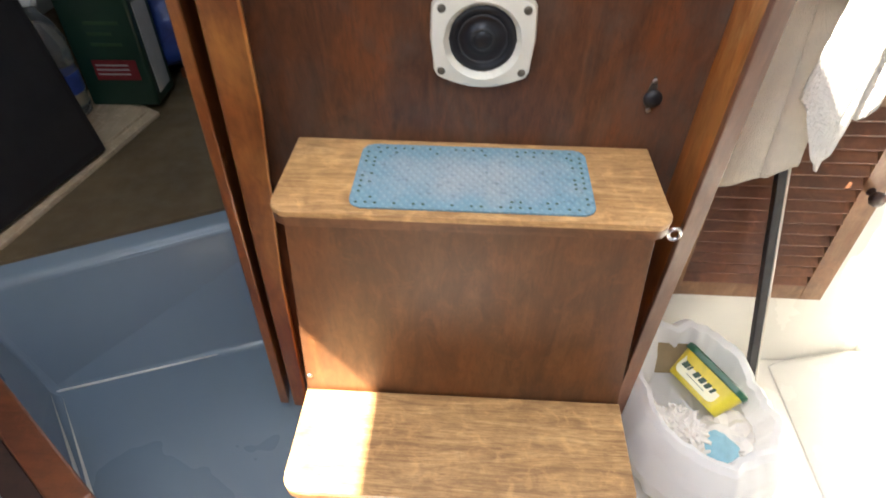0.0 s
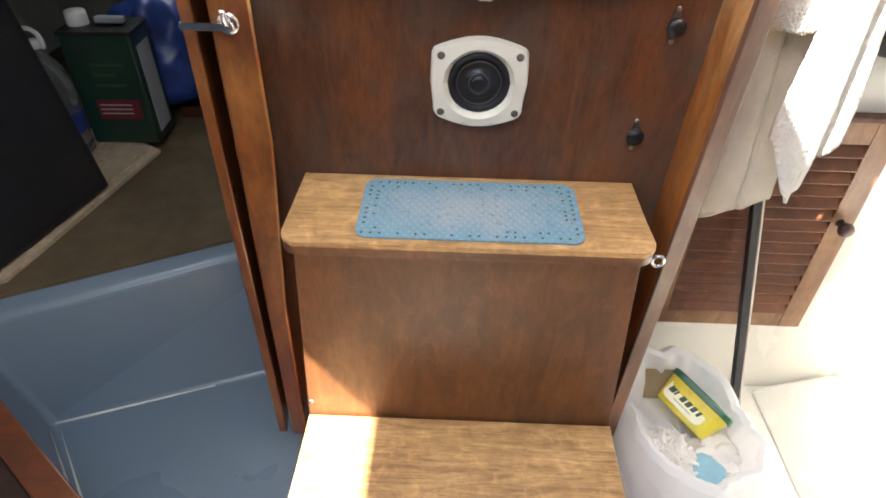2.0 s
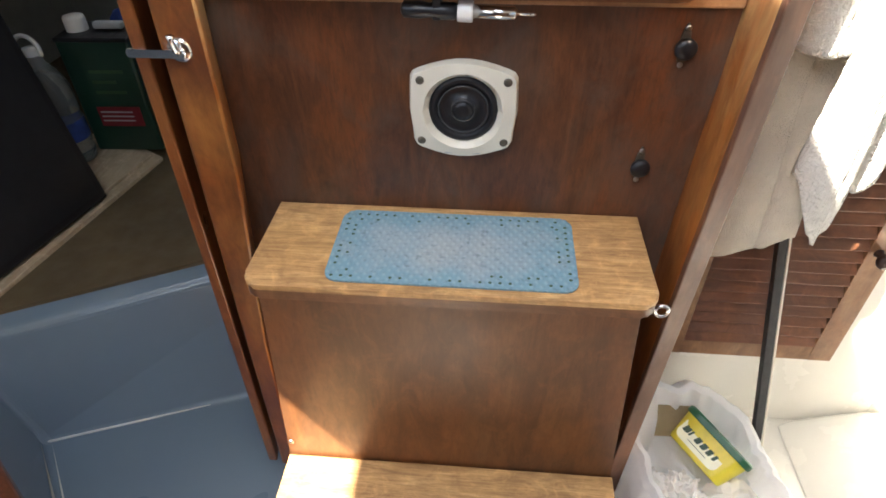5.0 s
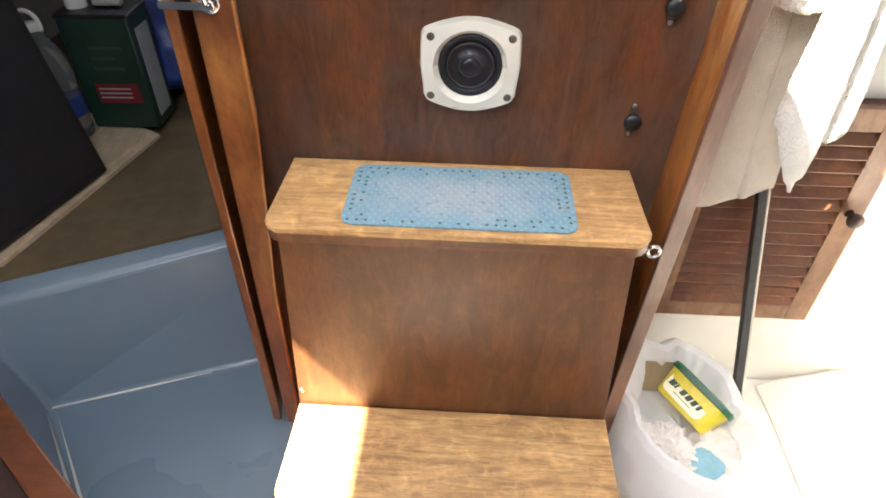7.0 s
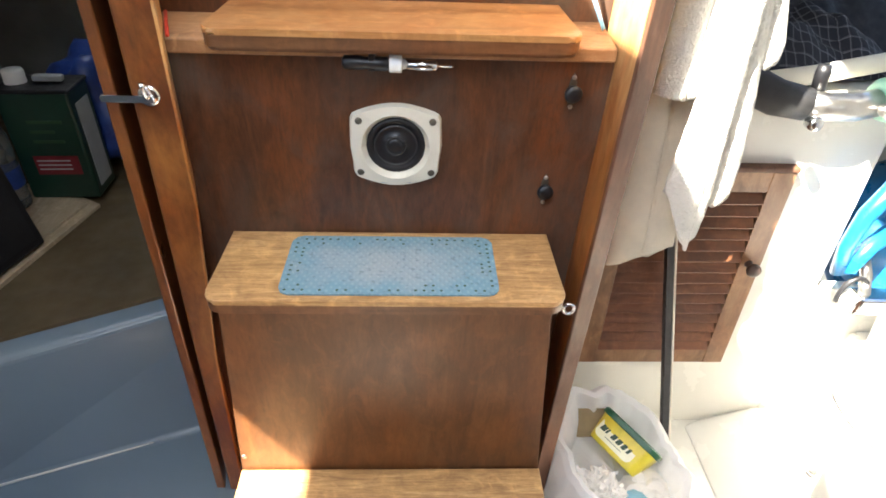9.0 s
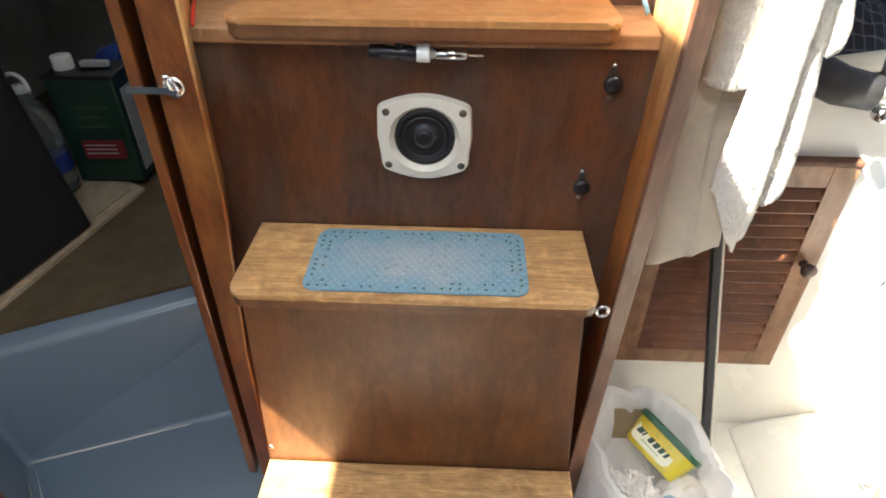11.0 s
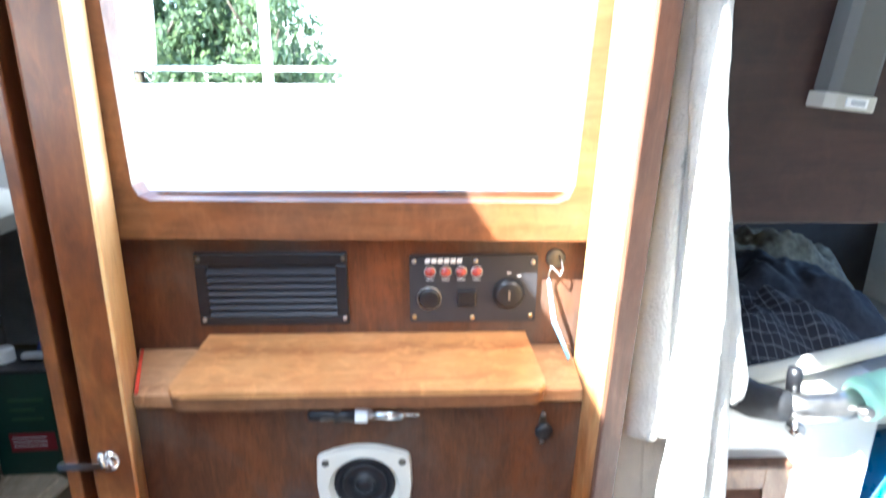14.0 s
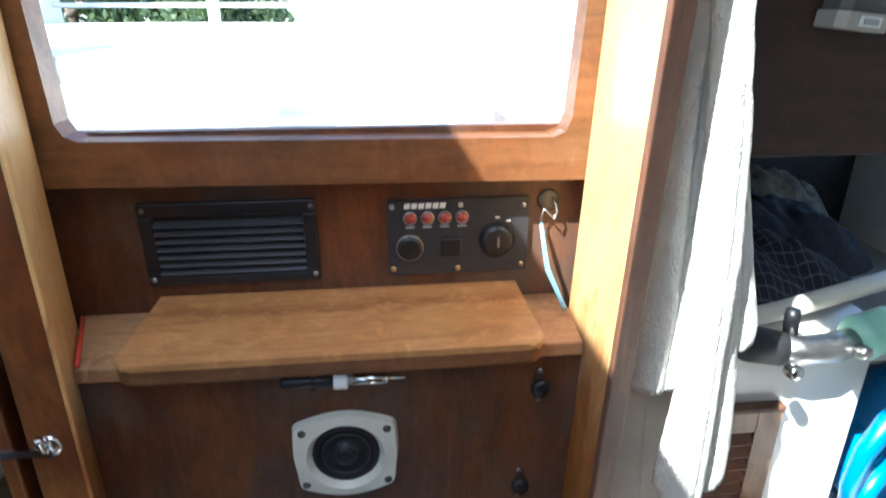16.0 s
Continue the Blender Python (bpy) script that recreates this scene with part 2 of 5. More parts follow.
CAMO = plain("drab_cloth", (0.15, 0.13, 0.085), 0.9, 0, 0.55, 45, 0, 0.5, 400)


def cloth(name, colour, rough=0.95, loops=900.0, vary=0.08):
    """Looped or woven cloth with a fine pile."""
    m, t, b = nodes(name)
    n = noise_tex(t, 30, 5)
    col = ramp(t, n, [(0.3, tuple(c * (1 - vary) for c in colour)), (0.7, tuple(min(1, c * (1 + vary)) for c in colour))])
    t.links.new(col, b.inputs["Base Color"])
    b.inputs["Roughness"].default_value = rough
    b.inputs["Sheen Weight"].default_value = 0.25
    bump(t, b, noise_tex(t, loops, 3), 1.0, 0.006)
    return m


TERRY = cloth("white_terry", (0.74, 0.71, 0.64), 0.95, 260)
# the white terry dimmed, for the towel in the post's shade
SHADED_TERRY = cloth("shaded_white_terry", (0.68, 0.65, 0.585), 0.95, 260)
LINEN = cloth("beige_linen", (0.78, 0.69, 0.555), 0.95, 600)


def plaid_cloth():
    """Navy cloth with thin pale checks."""
    m, t, b = nodes("navy_plaid")
    g = t.nodes.new("ShaderNodeTexCoord")
    sep = t.nodes.new("ShaderNodeSeparateXYZ")
    t.links.new(g.outputs["Object"], sep.inputs[0])
    total = None
    for axis in (0, 1):
        w = t.nodes.new("ShaderNodeMath")
        w.operation = "MULTIPLY"
        w.inputs[1].default_value = 55.0
        t.links.new(sep.outputs[axis], w.inputs[0])
        f = t.nodes.new("ShaderNodeMath")
        f.operation = "FRACT"
        t.links.new(w.outputs[0], f.inputs[0])
        r = ramp(t, f.outputs[0], [(0.0, (0, 0, 0)), (0.84, (0, 0, 0)), (0.88, (1, 1, 1)), (0.93, (0, 0, 0)), (0.96, (0.7, 0.7, 0.7)), (1.0, (0, 0, 0))])
        total = r if total is None else mix(t, 1.0, total, r, "ADD")
    t.links.new(mix(t, total, (0.015, 0.016, 0.024), (0.16, 0.16, 0.18)), b.inputs["Base Color"])
    b.inputs["Roughness"].default_value = 0.95
    bump(t, b, noise_tex(t, 500, 2), 0.5, 0.001)
    return m


PLAID = plaid_cloth()


def mat_blue():
    """Faded blue foam pad with a raised diamond weave, rubbed grey in the middle."""
    m, t, b = nodes("faded_blue_pad")
    g = t.nodes.new("ShaderNodeTexCoord")
    far = t.nodes.new("ShaderNodeVectorMath")
    far.operation = "MULTIPLY"
    far.inputs[1].default_value = (3.6, 7.6, 0.0)
    t.links.new(g.outputs["Object"], far.inputs[0])
    length = t.nodes.new("ShaderNodeVectorMath")
    length.operation = "LENGTH"
    t.links.new(far.outputs[0], length.inputs[0])
    rub = t.nodes.new("ShaderNodeMath")
    rub.operation = "MULTIPLY_ADD"
    rub.inputs[1].default_value = 0.9
    t.links.new(noise_tex(t, 24, 5), rub.inputs[0])
    t.links.new(length.outputs["Value"], rub.inputs[2])
    col = ramp(t, rub.outputs[0], [(0.5, (0.30, 0.355, 0.375)), (0.75, (0.25, 0.335, 0.375)), (1.0, (0.17, 0.305, 0.37))])
    weave = None
    for turn in (35, -35):
        w = t.nodes.new("ShaderNodeTexWave")
        w.inputs["Scale"].default_value = 34
        w.inputs["Distortion"].default_value = 0.8
        mp = t.nodes.new("ShaderNodeMapping")
        mp.inputs["Rotation"].default_value = (0, 0, radians(turn))
        t.links.new(g.outputs["Object"], mp.inputs["Vector"])
        t.links.new(mp.outputs[0], w.inputs["Vector"])
        weave = w.outputs["Fac"] if weave is None else mix(t, 1.0, weave, w.outputs["Fac"], "MULTIPLY")
    col = mix(t, ramp(t, weave, [(0.25, (0, 0, 0)), (0.8, (0.22, 0.22, 0.22))]), col, (0.42, 0.52, 0.56))
    col = mix(t, ramp(t, noise_tex(t, 150, 4), [(0.56, (0, 0, 0)), (0.7, (0.6, 0.6, 0.6))]), col, (0.10, 0.16, 0.19))
    t.links.new(col, b.inputs["Base Color"])
    b.inputs["Roughness"].default_value = 0.5
    bump(t, b, weave, 0.5, 0.002)
    return m


PAD = mat_blue()


def see_through(name, colour, rough, amount, ior=1.45):
    m, t, b = nodes(name)
    b.inputs["Base Color"].default_value = (*colour, 1)
    b.inputs["Roughness"].default_value = rough
    b.inputs["Transmission Weight"].default_value = amount
    b.inputs["IOR"].default_value = ior
    bump(t, b, noise_tex(t, 24, 4), 0.25, 0.01)
    return m


BOTTLE = see_through("clear_bottle", (0.72, 0.8, 0.85), 0.08, 0.9)
def film_plastic():
    """Thin white film that lets some light through."""
    m, t, b = nodes("white_polythene")
    b.inputs["Base Color"].default_value = (0.93, 0.93, 0.93, 1)
    b.inputs["Roughness"].default_value = 0.35
    tr = t.nodes.new("ShaderNodeBsdfTranslucent")
    tr.inputs[0].default_value = (0.92, 0.92, 0.94, 1)
    mx = t.nodes.new("ShaderNodeMixShader")
    mx.inputs[0].default_value = 0.5
    t.links.new(b.outputs[0], mx.inputs[1])
    t.links.new(tr.outputs[0], mx.inputs[2])
    t.links.new(mx.outputs[0], t.nodes["Material Output"].inputs[0])
    bump(t, b, noise_tex(t, 38, 3, twist=1.2), 0.35, 0.003)
    return m


BAG = film_plastic()
DIFFUSER = see_through("frosted_diffuser", (0.13, 0.13, 0.115), 0.6, 0.1)


def leaf_material():
    m, t, b = nodes("leaf")
    g = t.nodes.new("ShaderNodeNewGeometry")
    col = ramp(t, g.outputs["Random Per Island"], [(0.0, (0.07, 0.105, 0.055)), (0.6, (0.115, 0.165, 0.085)), (1.0, (0.18, 0.23, 0.13))])
    t.links.new(col, b.inputs["Base Color"])
    b.inputs["Roughness"].default_value = 0.35
    tr = t.nodes.new("ShaderNodeBsdfTranslucent")
    t.links.new(mix(t, 0.5, col, (0.20, 0.30, 0.10)), tr.inputs[0])
    mx = t.nodes.new("ShaderNodeMixShader")
    mx.inputs[0].default_value = 0.45
    t.links.new(b.outputs[0], mx.inputs[1])
    t.links.new(tr.outputs[0], mx.inputs[2])
    t.links.new(mx.outputs[0], t.nodes["Material Output"].inputs[0])
    return m


LEAF = leaf_material()

# ---- building helpers ----
PLACE = {}


def thing(name, where, label, category, group=""):
    ob = new(name)
    ob.empty_display_size = 0.05
    ob.location = where
    PLACE[ob] = Vector(where)
    return tagged(ob, label, category, group)


def part(name, bm, material, parent=None, label="", smooth=False):
    """Links a bmesh in world metres as one mesh object, with its origin at its base."""
    bmesh.ops.recalc_face_normals(bm, faces=bm.faces)
    lo = Vector((min(v.co[i] for v in bm.verts) for i in range(3)))
    hi = Vector((max(v.co[i] for v in bm.verts) for i in range(3)))
    base = Vector(((lo.x + hi.x) / 2, (lo.y + hi.y) / 2, lo.z))
    bmesh.ops.translate(bm, verts=bm.verts, vec=-base)
    me = bpy.data.meshes.new(name)
    bm.to_mesh(me)
    bm.free()
    for m in material if isinstance(material, (list, tuple)) else (material,):
        me.materials.append(m)
    if smooth:
        for p in me.polygons:
            p.use_smooth = True
    ob = new(name, me)
    PLACE[ob] = base
    if parent is not None:
        ob.parent = parent
        ob.location = base - PLACE[parent]
    else:
        ob.location = base
    if label:
        ob["label"] = label
    return ob


def structure(name, bm, material, label, category, smooth=False):
    return tagged(part(name, bm, material, None, "", smooth), label, category, "", "structure")


def box(x0, x1, y0, y1, z0, z1, bev=0.0, seg=2, m=None):
    bm = bmesh.new()
    add_box(bm, x0, x1, y0, y1, z0, z1, bev, seg, m)
    return bm


def add_box(bm, x0, x1, y0, y1, z0, z1, bev=0.0, seg=2, m=None):
    vs = [bm.verts.new((x, y, z)) for z in (z0, z1) for y in (y0, y1) for x in (x0, x1)]
    fs = [bm.faces.new([vs[i] for i in f]) for f in ((0, 2, 3, 1), (4, 5, 7, 6), (0, 1, 5, 4), (2, 6, 7, 3), (0, 4, 6, 2), (1, 3, 7, 5))]
    if bev:
        es = list({e for f in fs for e in f.edges})
        r = bmesh.ops.bevel(bm, geom=es, offset=bev, segments=seg, affect="EDGES", profile=0.5)
        vs = list({v for f in r["faces"] for v in f.verts} | {v for v in vs if v.is_valid})
    if m is not None:
        bmesh.ops.transform(bm, matrix=m, verts=[v for v in vs if v.is_valid])


def rounded(x0, x1, y0, y1, r, corners=(1, 1, 1, 1), seg=9):
    """Outline of a rectangle, with rounding at (x0,y0), (x1,y0), (x1,y1), (x0,y1)."""
    pts = []
    for (cx, cy, a), on in zip(((x0, y0, 180), (x1, y0, 270), (x1, y1, 0), (x0, y1, 90)), corners):
        if not on:
            pts.append((cx, cy))
            continue
        ox = cx + r if cx == x0 else cx - r
        oy = cy + r if cy == y0 else cy - r
        for k in range(seg + 1):
            q = radians(a + 90 * k / seg)
            pts.append((ox + r * math.cos(q), oy + r * math.sin(q)))
    return pts


def slab(points, lo, hi, bev=0.0, axis="z", seg=2, bm=None):
    """A flat outline given thickness along an axis; for y the outline is in x and z, for x in y and z."""
    own = bm is None
    bm = bm or bmesh.new()

    def at(p, h):
        return {"z": (p[0], p[1], h), "y": (p[0], h, p[1]), "x": (h, p[0], p[1])}[axis]

    a = [bm.verts.new(at(p, lo)) for p in points]
    b = [bm.verts.new(at(p, hi)) for p in points]
    f0, f1 = bm.faces.new(a), bm.faces.new(b)
    n = len(points)
    for i in range(n):
        bm.faces.new((a[i], a[(i + 1) % n], b[(i + 1) % n], b[i]))
    if bev:
        bmesh.ops.bevel(bm, geom=list(f0.edges) + list(f1.edges), offset=bev, segments=seg, affect="EDGES", profile=0.5)
    return bm


def quad_prism(lo4, hi4):
    """A solid between two quads, e.g. a tapering post."""
    bm = bmesh.new()
    a = [bm.verts.new(p) for p in lo4]
    b = [bm.verts.new(p) for p in hi4]
    bm.faces.new(a), bm.faces.new(b)
    for i in range(4):
        bm.faces.new((a[i], a[(i + 1) % 4], b[(i + 1) % 4], b[i]))
    return bm


def soften(bm, r, seg=2):
    bmesh.ops.bevel(bm, geom=list(bm.edges), offset=r, segments=seg, affect="EDGES", profile=0.5)
    return bm


def tube(points, r, seg=10, bm=None, closed=False, ends=True):
    """A round bar along points; r is a radius or one for each point."""
    bm = bm or bmesh.new()
    P = [Vector(p) for p in points]
    R = r if isinstance(r, (list, tuple)) else [r] * len(P)
    rings, up = [], None
    for i, p in enumerate(P):
        d = (P[(i + 1) % len(P)] - P[i - 1]) if closed else (P[min(i + 1, len(P) - 1)] - P[max(i - 1, 0)])
        d.normalize()
        if up is None:
            up = d.orthogonal().normalized()
        up = (up - d * up.dot(d)).normalized()
        side = d.cross(up)
        rings.append([bm.verts.new(p + R[i] * (math.cos(2 * math.pi * k / seg) * up + math.sin(2 * math.pi * k / seg) * side)) for k in range(seg)])
    n = len(rings)
    for i in range(n if closed else n - 1):
        a, b = rings[i], rings[(i + 1) % n]
        for k in range(seg):
            bm.faces.new((a[k], a[(k + 1) % seg], b[(k + 1) % seg], b[k]))
    if not closed and ends:
        bm.faces.new(rings[0]), bm.faces.new(rings[-1])
    return bm


def lathe(profile, where, axis=(0, 0, 1), seg=28, bm=None, cap=True):
    """Rings of (radius, height) turned round an axis at a place."""
    bm = bm or bmesh.new()
    q = Vector((0, 0, 1)).rotation_difference(Vector(axis)).to_matrix()
    o = Vector(where)
    rings = [[bm.verts.new(o + q @ Vector((r * math.cos(2 * math.pi * k / seg), r * math.sin(2 * math.pi * k / seg), h))) for k in range(seg)] for r, h in profile]
    for a, b in zip(rings, rings[1:]):
        for k in range(seg):
            bm.faces.new((a[k], a[(k + 1) % seg], b[(k + 1) % seg], b[k]))
    if cap:
        bm.faces.new(rings[0]), bm.faces.new(rings[-1])
    return bm


def sheet(nu, nv, fn, thick=0.0):
    """A skin of nu by nv cells from fn(u, v), given thickness along its normals."""
    bm = bmesh.new()
    g = [[bm.verts.new(fn(i / nu, j / nv)) for i in range(nu + 1)] for j in range(nv + 1)]
    for j in range(nv):
        for i in range(nu):
            bm.faces.new((g[j][i], g[j][i + 1], g[j + 1][i + 1], g[j + 1][i]))
    if thick:
        bm.normal_update()
        bmesh.ops.solidify(bm, geom=list(bm.faces), thickness=thick)
    return bm


def screw(parent, where, axis, r=0.004, material=None, name="screw"):
    h = r * 0.45
    bm = lathe([(r, 0), (r * 0.95, h * 0.6), (r * 0.6, h), (r * 0.001, h)], where, axis, 12, cap=False)
    return part(name, bm, material or SCREW, parent, "", True)


def N(x, y, z, s=1.0):
    return noise.noise(Vector((x * s, y * s, z * s)))


ROOF = 1.85
# ---- setting: the cabin shell ----
structure("floor", box(-1.6, 1.5, 0.2, 1.24, -0.05, 0.0), GEL, "white moulded cabin sole", "floor")
# out of view; dark wood added so less light bounces onto the bulkhead
structure("floor_forward", box(-1.6, 1.5, -1.7, 0.199, -0.05, 0.0), NOSE, "unseen forward sole, made dark wood to cut bounced light", "floor")
structure("wall_forward", box(-1.6, 1.5, -1.75, -1.7, -0.05, ROOF + 0.05), PLY, "varnished mahogany forward bulkhead", "wall")
structure("wall_hull_port", box(-1.62, -1.56, -1.7, 2.6, -0.05, 0.95), GREY, "grey lined hull side beside the berth", "wall")
structure("side_deck_port", box(-1.62, -0.98, -1.7, 2.6, 0.95, 0.99), LINER, "cream underside of the side deck", "ceiling")


def side_wall(name, x0, x1, w):
    """Cabin side with one window through it; w: y from, y to, z from, z to."""
    a, b, c, d = w
    bm = bmesh.new()
    add_box(bm, x0, x1, -1.7, a, 0.99, ROOF)
    add_box(bm, x0, x1, b, 1.16, 0.99, ROOF)
    add_box(bm, x0, x1, a, b, 0.99, c)
    add_box(bm, x0, x1, a, b, d, ROOF)
    return structure(name, bm, LINER, "cream cabin side with a long window", "wall")


side_wall("wall_port", -1.04, -0.98, (-1.3, 0.345, 1.22, 1.64))
side_wall("wall_starboard", 1.4, 1.46, (-1.3, -0.1, 1.3, 1.55))
structure("wall_hull_starboard", box(1.4, 1.46, -1.7, 2.2, -0.05, 0.987), GEL, "white moulded hull side", "wall")
bm = bmesh.new()
add_box(bm, -1.04, -0.32, -1.7, 1.16, ROOF, ROOF + 0.04)
add_box(bm, 0.11, 1.46, -1.7, 1.16, ROOF, ROOF + 0.04)
add_box(bm, -0.32, 0.11, -1.7, -0.45, ROOF, ROOF + 0.04)
structure("ceiling", bm, LINER, "cream cabin roof with the sliding hatch open", "ceiling")
# quarter berth beyond the bulkhead, under the cockpit seat
structure("wall_berth_end", box(-1.6, -0.4, 2.55, 2.6, 0.2, 1.2), GREY, "grey lined end of the quarter berth", "wall")
structure("wall_berth_inner", box(-0.44, -0.40, 1.25, 2.55, 0.0, 1.2), GREY, "grey lined inner side of the quarter berth", "wall")
structure("berth_ceiling", box(-1.6, -0.42, 1.2, 2.6, 1.2, 1.24), GREY, "grey underside of the cockpit seat", "ceiling")
structure("wall_over_berth", box(-1.04, -0.37, 1.165, 1.2, 1.2, ROOF + 0.04), GREY, "grey lined bulkhead above the quarter berth", "wall")
# starboard: space behind the locker, its shade put into a dark lining colour
structure("wall_locker_back", box(0.36, 1.46, 1.95, 1.995, -0.05, 1.449), SHADED_LINING, "lining behind the locker, darkened for shade", "wall")
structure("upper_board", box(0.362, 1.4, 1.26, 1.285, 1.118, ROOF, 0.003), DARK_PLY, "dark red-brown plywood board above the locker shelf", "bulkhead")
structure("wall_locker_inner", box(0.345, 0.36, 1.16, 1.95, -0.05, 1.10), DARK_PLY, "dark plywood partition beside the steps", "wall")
structure("side_deck_starboard", box(0.36, 1.46, 1.285, 2.0, 1.45, 1.49), SHADED_LINING, "underside of the deck over the locker, darkened for shade", "ceiling")

# ---- blue footwell and berth on port ----
def on(p, q, k):
    return (p[0] + (q[0] - p[0]) * k, p[1] + (q[1] - p[1]) * k)


C0, C1 = (-0.903, 1.01), (-0.36, 1.218)      # foot of the back wall
T0, T1 = (-0.922, 1.068), (-0.36, 1.372)     # its top edge
S0 = (-0.47, 0.49)                           # foot of the sloping side wall, towards the cabin
bm = bmesh.new()
f0 = [(C0[0], C0[1], 0.004), (C1[0], C1[1], 0.004), (-0.27, 1.218, 0.004), (-0.27, 0.49, 0.004), (S0[0], S0[1], 0.004)]
v = [bm.verts.new(p) for p in f0]
bm.faces.new(v)
w = [bm.verts.new(p) for p in ((T0[0], T0[1], 0.275), (T1[0], T1[1], 0.275))]
bm.faces.new((v[0], v[1], w[1], w[0]))
u = [bm.verts.new(p) for p in ((-0.985, 1.03, 0.275), (-0.56, 0.46, 0.275))]
bm.faces.new((v[0], u[0], u[1], v[4]))
bm.faces.new((v[0], w[0], u[0]))
l = [bm.verts.new(p) for p in ((-0.95, 1.115, 0.292), (-0.36, 1.425, 0.292), (-1.3, 1.1, 0.292), (-0.9, 0.4, 0.292))]
bm.faces.new((w[0], w[1], l[1], l[0]))
bm.faces.new((u[0], w[0], l[0], l[2]))
bm.faces.new((u[1], u[0], l[2], l[3]))
bmesh.ops.bevel(bm, geom=[e for e in bm.edges if not e.is_boundary], offset=0.014, segments=4, affect="EDGES", profile=0.5)
well = structure("footwell", bm, BLUE, "blue-grey painted moulded footwell of the quarter berth", "footwell")
# highlight on the rounded floor edge, modelled as a thin pale tube
glint_line = [(*on(C0, C1, k), 0.0) for k in (0.0, 0.2, 0.4, 0.6)]
part("edge_highlight", tube([(x + 0.002, y - 0.006, 0.0075) for x, y, z in glint_line], [0.0028, 0.0026, 0.0022, 0.0008], 8), PALE_PRINT, well, "pale line standing for the highlight along the floor edge", True)
structure("berth_board", slab([(-1.56, 0.9), (-1.2, 0.98), (-0.945, 1.105), (-0.40, 1.39), (-0.40, 2.55), (-1.56, 2.55)], 0.27, 0.298, 0.003), CARPET, "olive brown berth board behind the footwell", "berth")
structure("locker_top_port", box(-1.56, -0.95, -1.7, 0.85, 0.24, 0.285), BLUE, "blue-grey painted seat locker", "locker")

beam = thing("door_rail", (-0.7, 0.74, 0.29), "dark red mahogany rail on the footwell edge", "rail")
a, b, c, d = (-0.98, 0.997), (-0.52, 0.655), (-0.548, 0.617), (-1.008, 0.959)
part("board", soften(quad_prism([(*p, 0.262) for p in (a, b, c, d)], [(*p, 0.302) for p in (a, b, c, d)]), 0.004), BEAM, beam)
e, f = (-0.571, 0.586), (-1.031, 0.928)
part("latch_plate", soften(quad_prism([(*p, 0.268) for p in (d, c, e, f)], [(*p, 0.288) for p in (d, c, e, f)]), 0.002), DARK_PLY, beam, "dark stained inner edge")
for x, y, r in ((-0.801, 0.807, 0.0095), (-0.737, 0.76, 0.005)):
    screw(beam, (x, y, 0.2885), (0, 0, 1), r, BRASS)

# ---- companionway bulkhead ----
structure("engine_bulkhead", slab([(-0.345, 0.0), (0.29, 0.0), (0.295, 0.955), (-0.31, 0.955)], 1.012, 1.03, 0, "y"), PLY, "reddish varnished mahogany plywood bulkhead, stained and worn", "bulkhead")
structure("recess_back", box(-0.36, 0.34, 1.138, 1.156, 0.94, 1.20), PLY, "mahogany back of the instrument recess", "bulkhead")

def bent(rows):
    """A straight-jointed edge: x at a height, from rows (z, x) going down."""
    def at(z):
        for (za, xa), (zb, xb) in zip(rows, rows[1:]):
            if z >= zb:
                return xa + (xb - xa) * (za - z) / (za - zb)
        return rows[-1][1]
    return at


XL = bent(((1.85, -0.260), (0.75, -0.273), (0.45, -0.299), (0.0, -0.312)))
XO = bent(((1.85, -0.318), (1.1, -0.319), (0.75, -0.325), (0.45, -0.332), (0.0, -0.338)))
XR = bent(((1.85, 0.31325), (0.0, 0.2485)))
DOOR = bent(((1.85, -0.343), (1.3, -0.346), (0.0, -0.356)))


def post(name, inner, outer, y0, y1, zs, splay, material, label, r=0.004, skew=0.0):
    """An upright with rounded corners; its faces open outward by splay from its front to its back, and its outer side lies skew further back."""
    bm = bmesh.new()
    rings = []
    for z in zs:
        a, b = inner(z), outer(z)
        s = 1 if b > a else -1
        c = [(a, y0), (b, y0 + skew), (b + s * splay, y1 + skew), (a + s * splay, y1)]
        ring = []
        for k in range(4):
            p, q, n = Vector(c[k]), Vector(c[k - 1]), Vector(c[(k + 1) % 4])
            u, v = (q - p).normalized() * r, (n - p).normalized() * r
            ring += [p + u, p + (u + v) * 0.29, p + v]
        rings.append([bm.verts.new((p.x, p.y, z)) for p in ring])
    for a, b in zip(rings, rings[1:]):
        for k in range(len(a)):
            # inner faces take the second, paler material for daylight from the opening
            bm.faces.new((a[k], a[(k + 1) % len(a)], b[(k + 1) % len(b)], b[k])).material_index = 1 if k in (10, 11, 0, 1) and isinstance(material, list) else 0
    bm.faces.new(rings[0]), bm.faces.new(rings[-1])
    return structure(name, bm, material, label, "post")


post("post_port", XL, XO, 0.945, 1.098, (0.1, 0.45, 0.75, 1.1, ROOF), 0.055, [POST, POST_WORN_LIT], "orange-brown varnished mahogany door post with worn edges, its inner face paled for daylight")
post("post_starboard", XR, lambda z: XR(z) + 0.029, 0.912, 1.098, (0.0, ROOF), 0.016, POST_WORN_LIT, "golden brown mahogany post with worn varnish, its upper part paled for sunlight", 0.004, 0.024)
post("trim_starboard", lambda z: XR(z) - 0.002, lambda z: XR(z) + 0.0315, 0.898, 0.911, (0.0, ROOF), 0.0, TRIM, "purple-brown hardwood edging on the post", 0.003, 0.022)
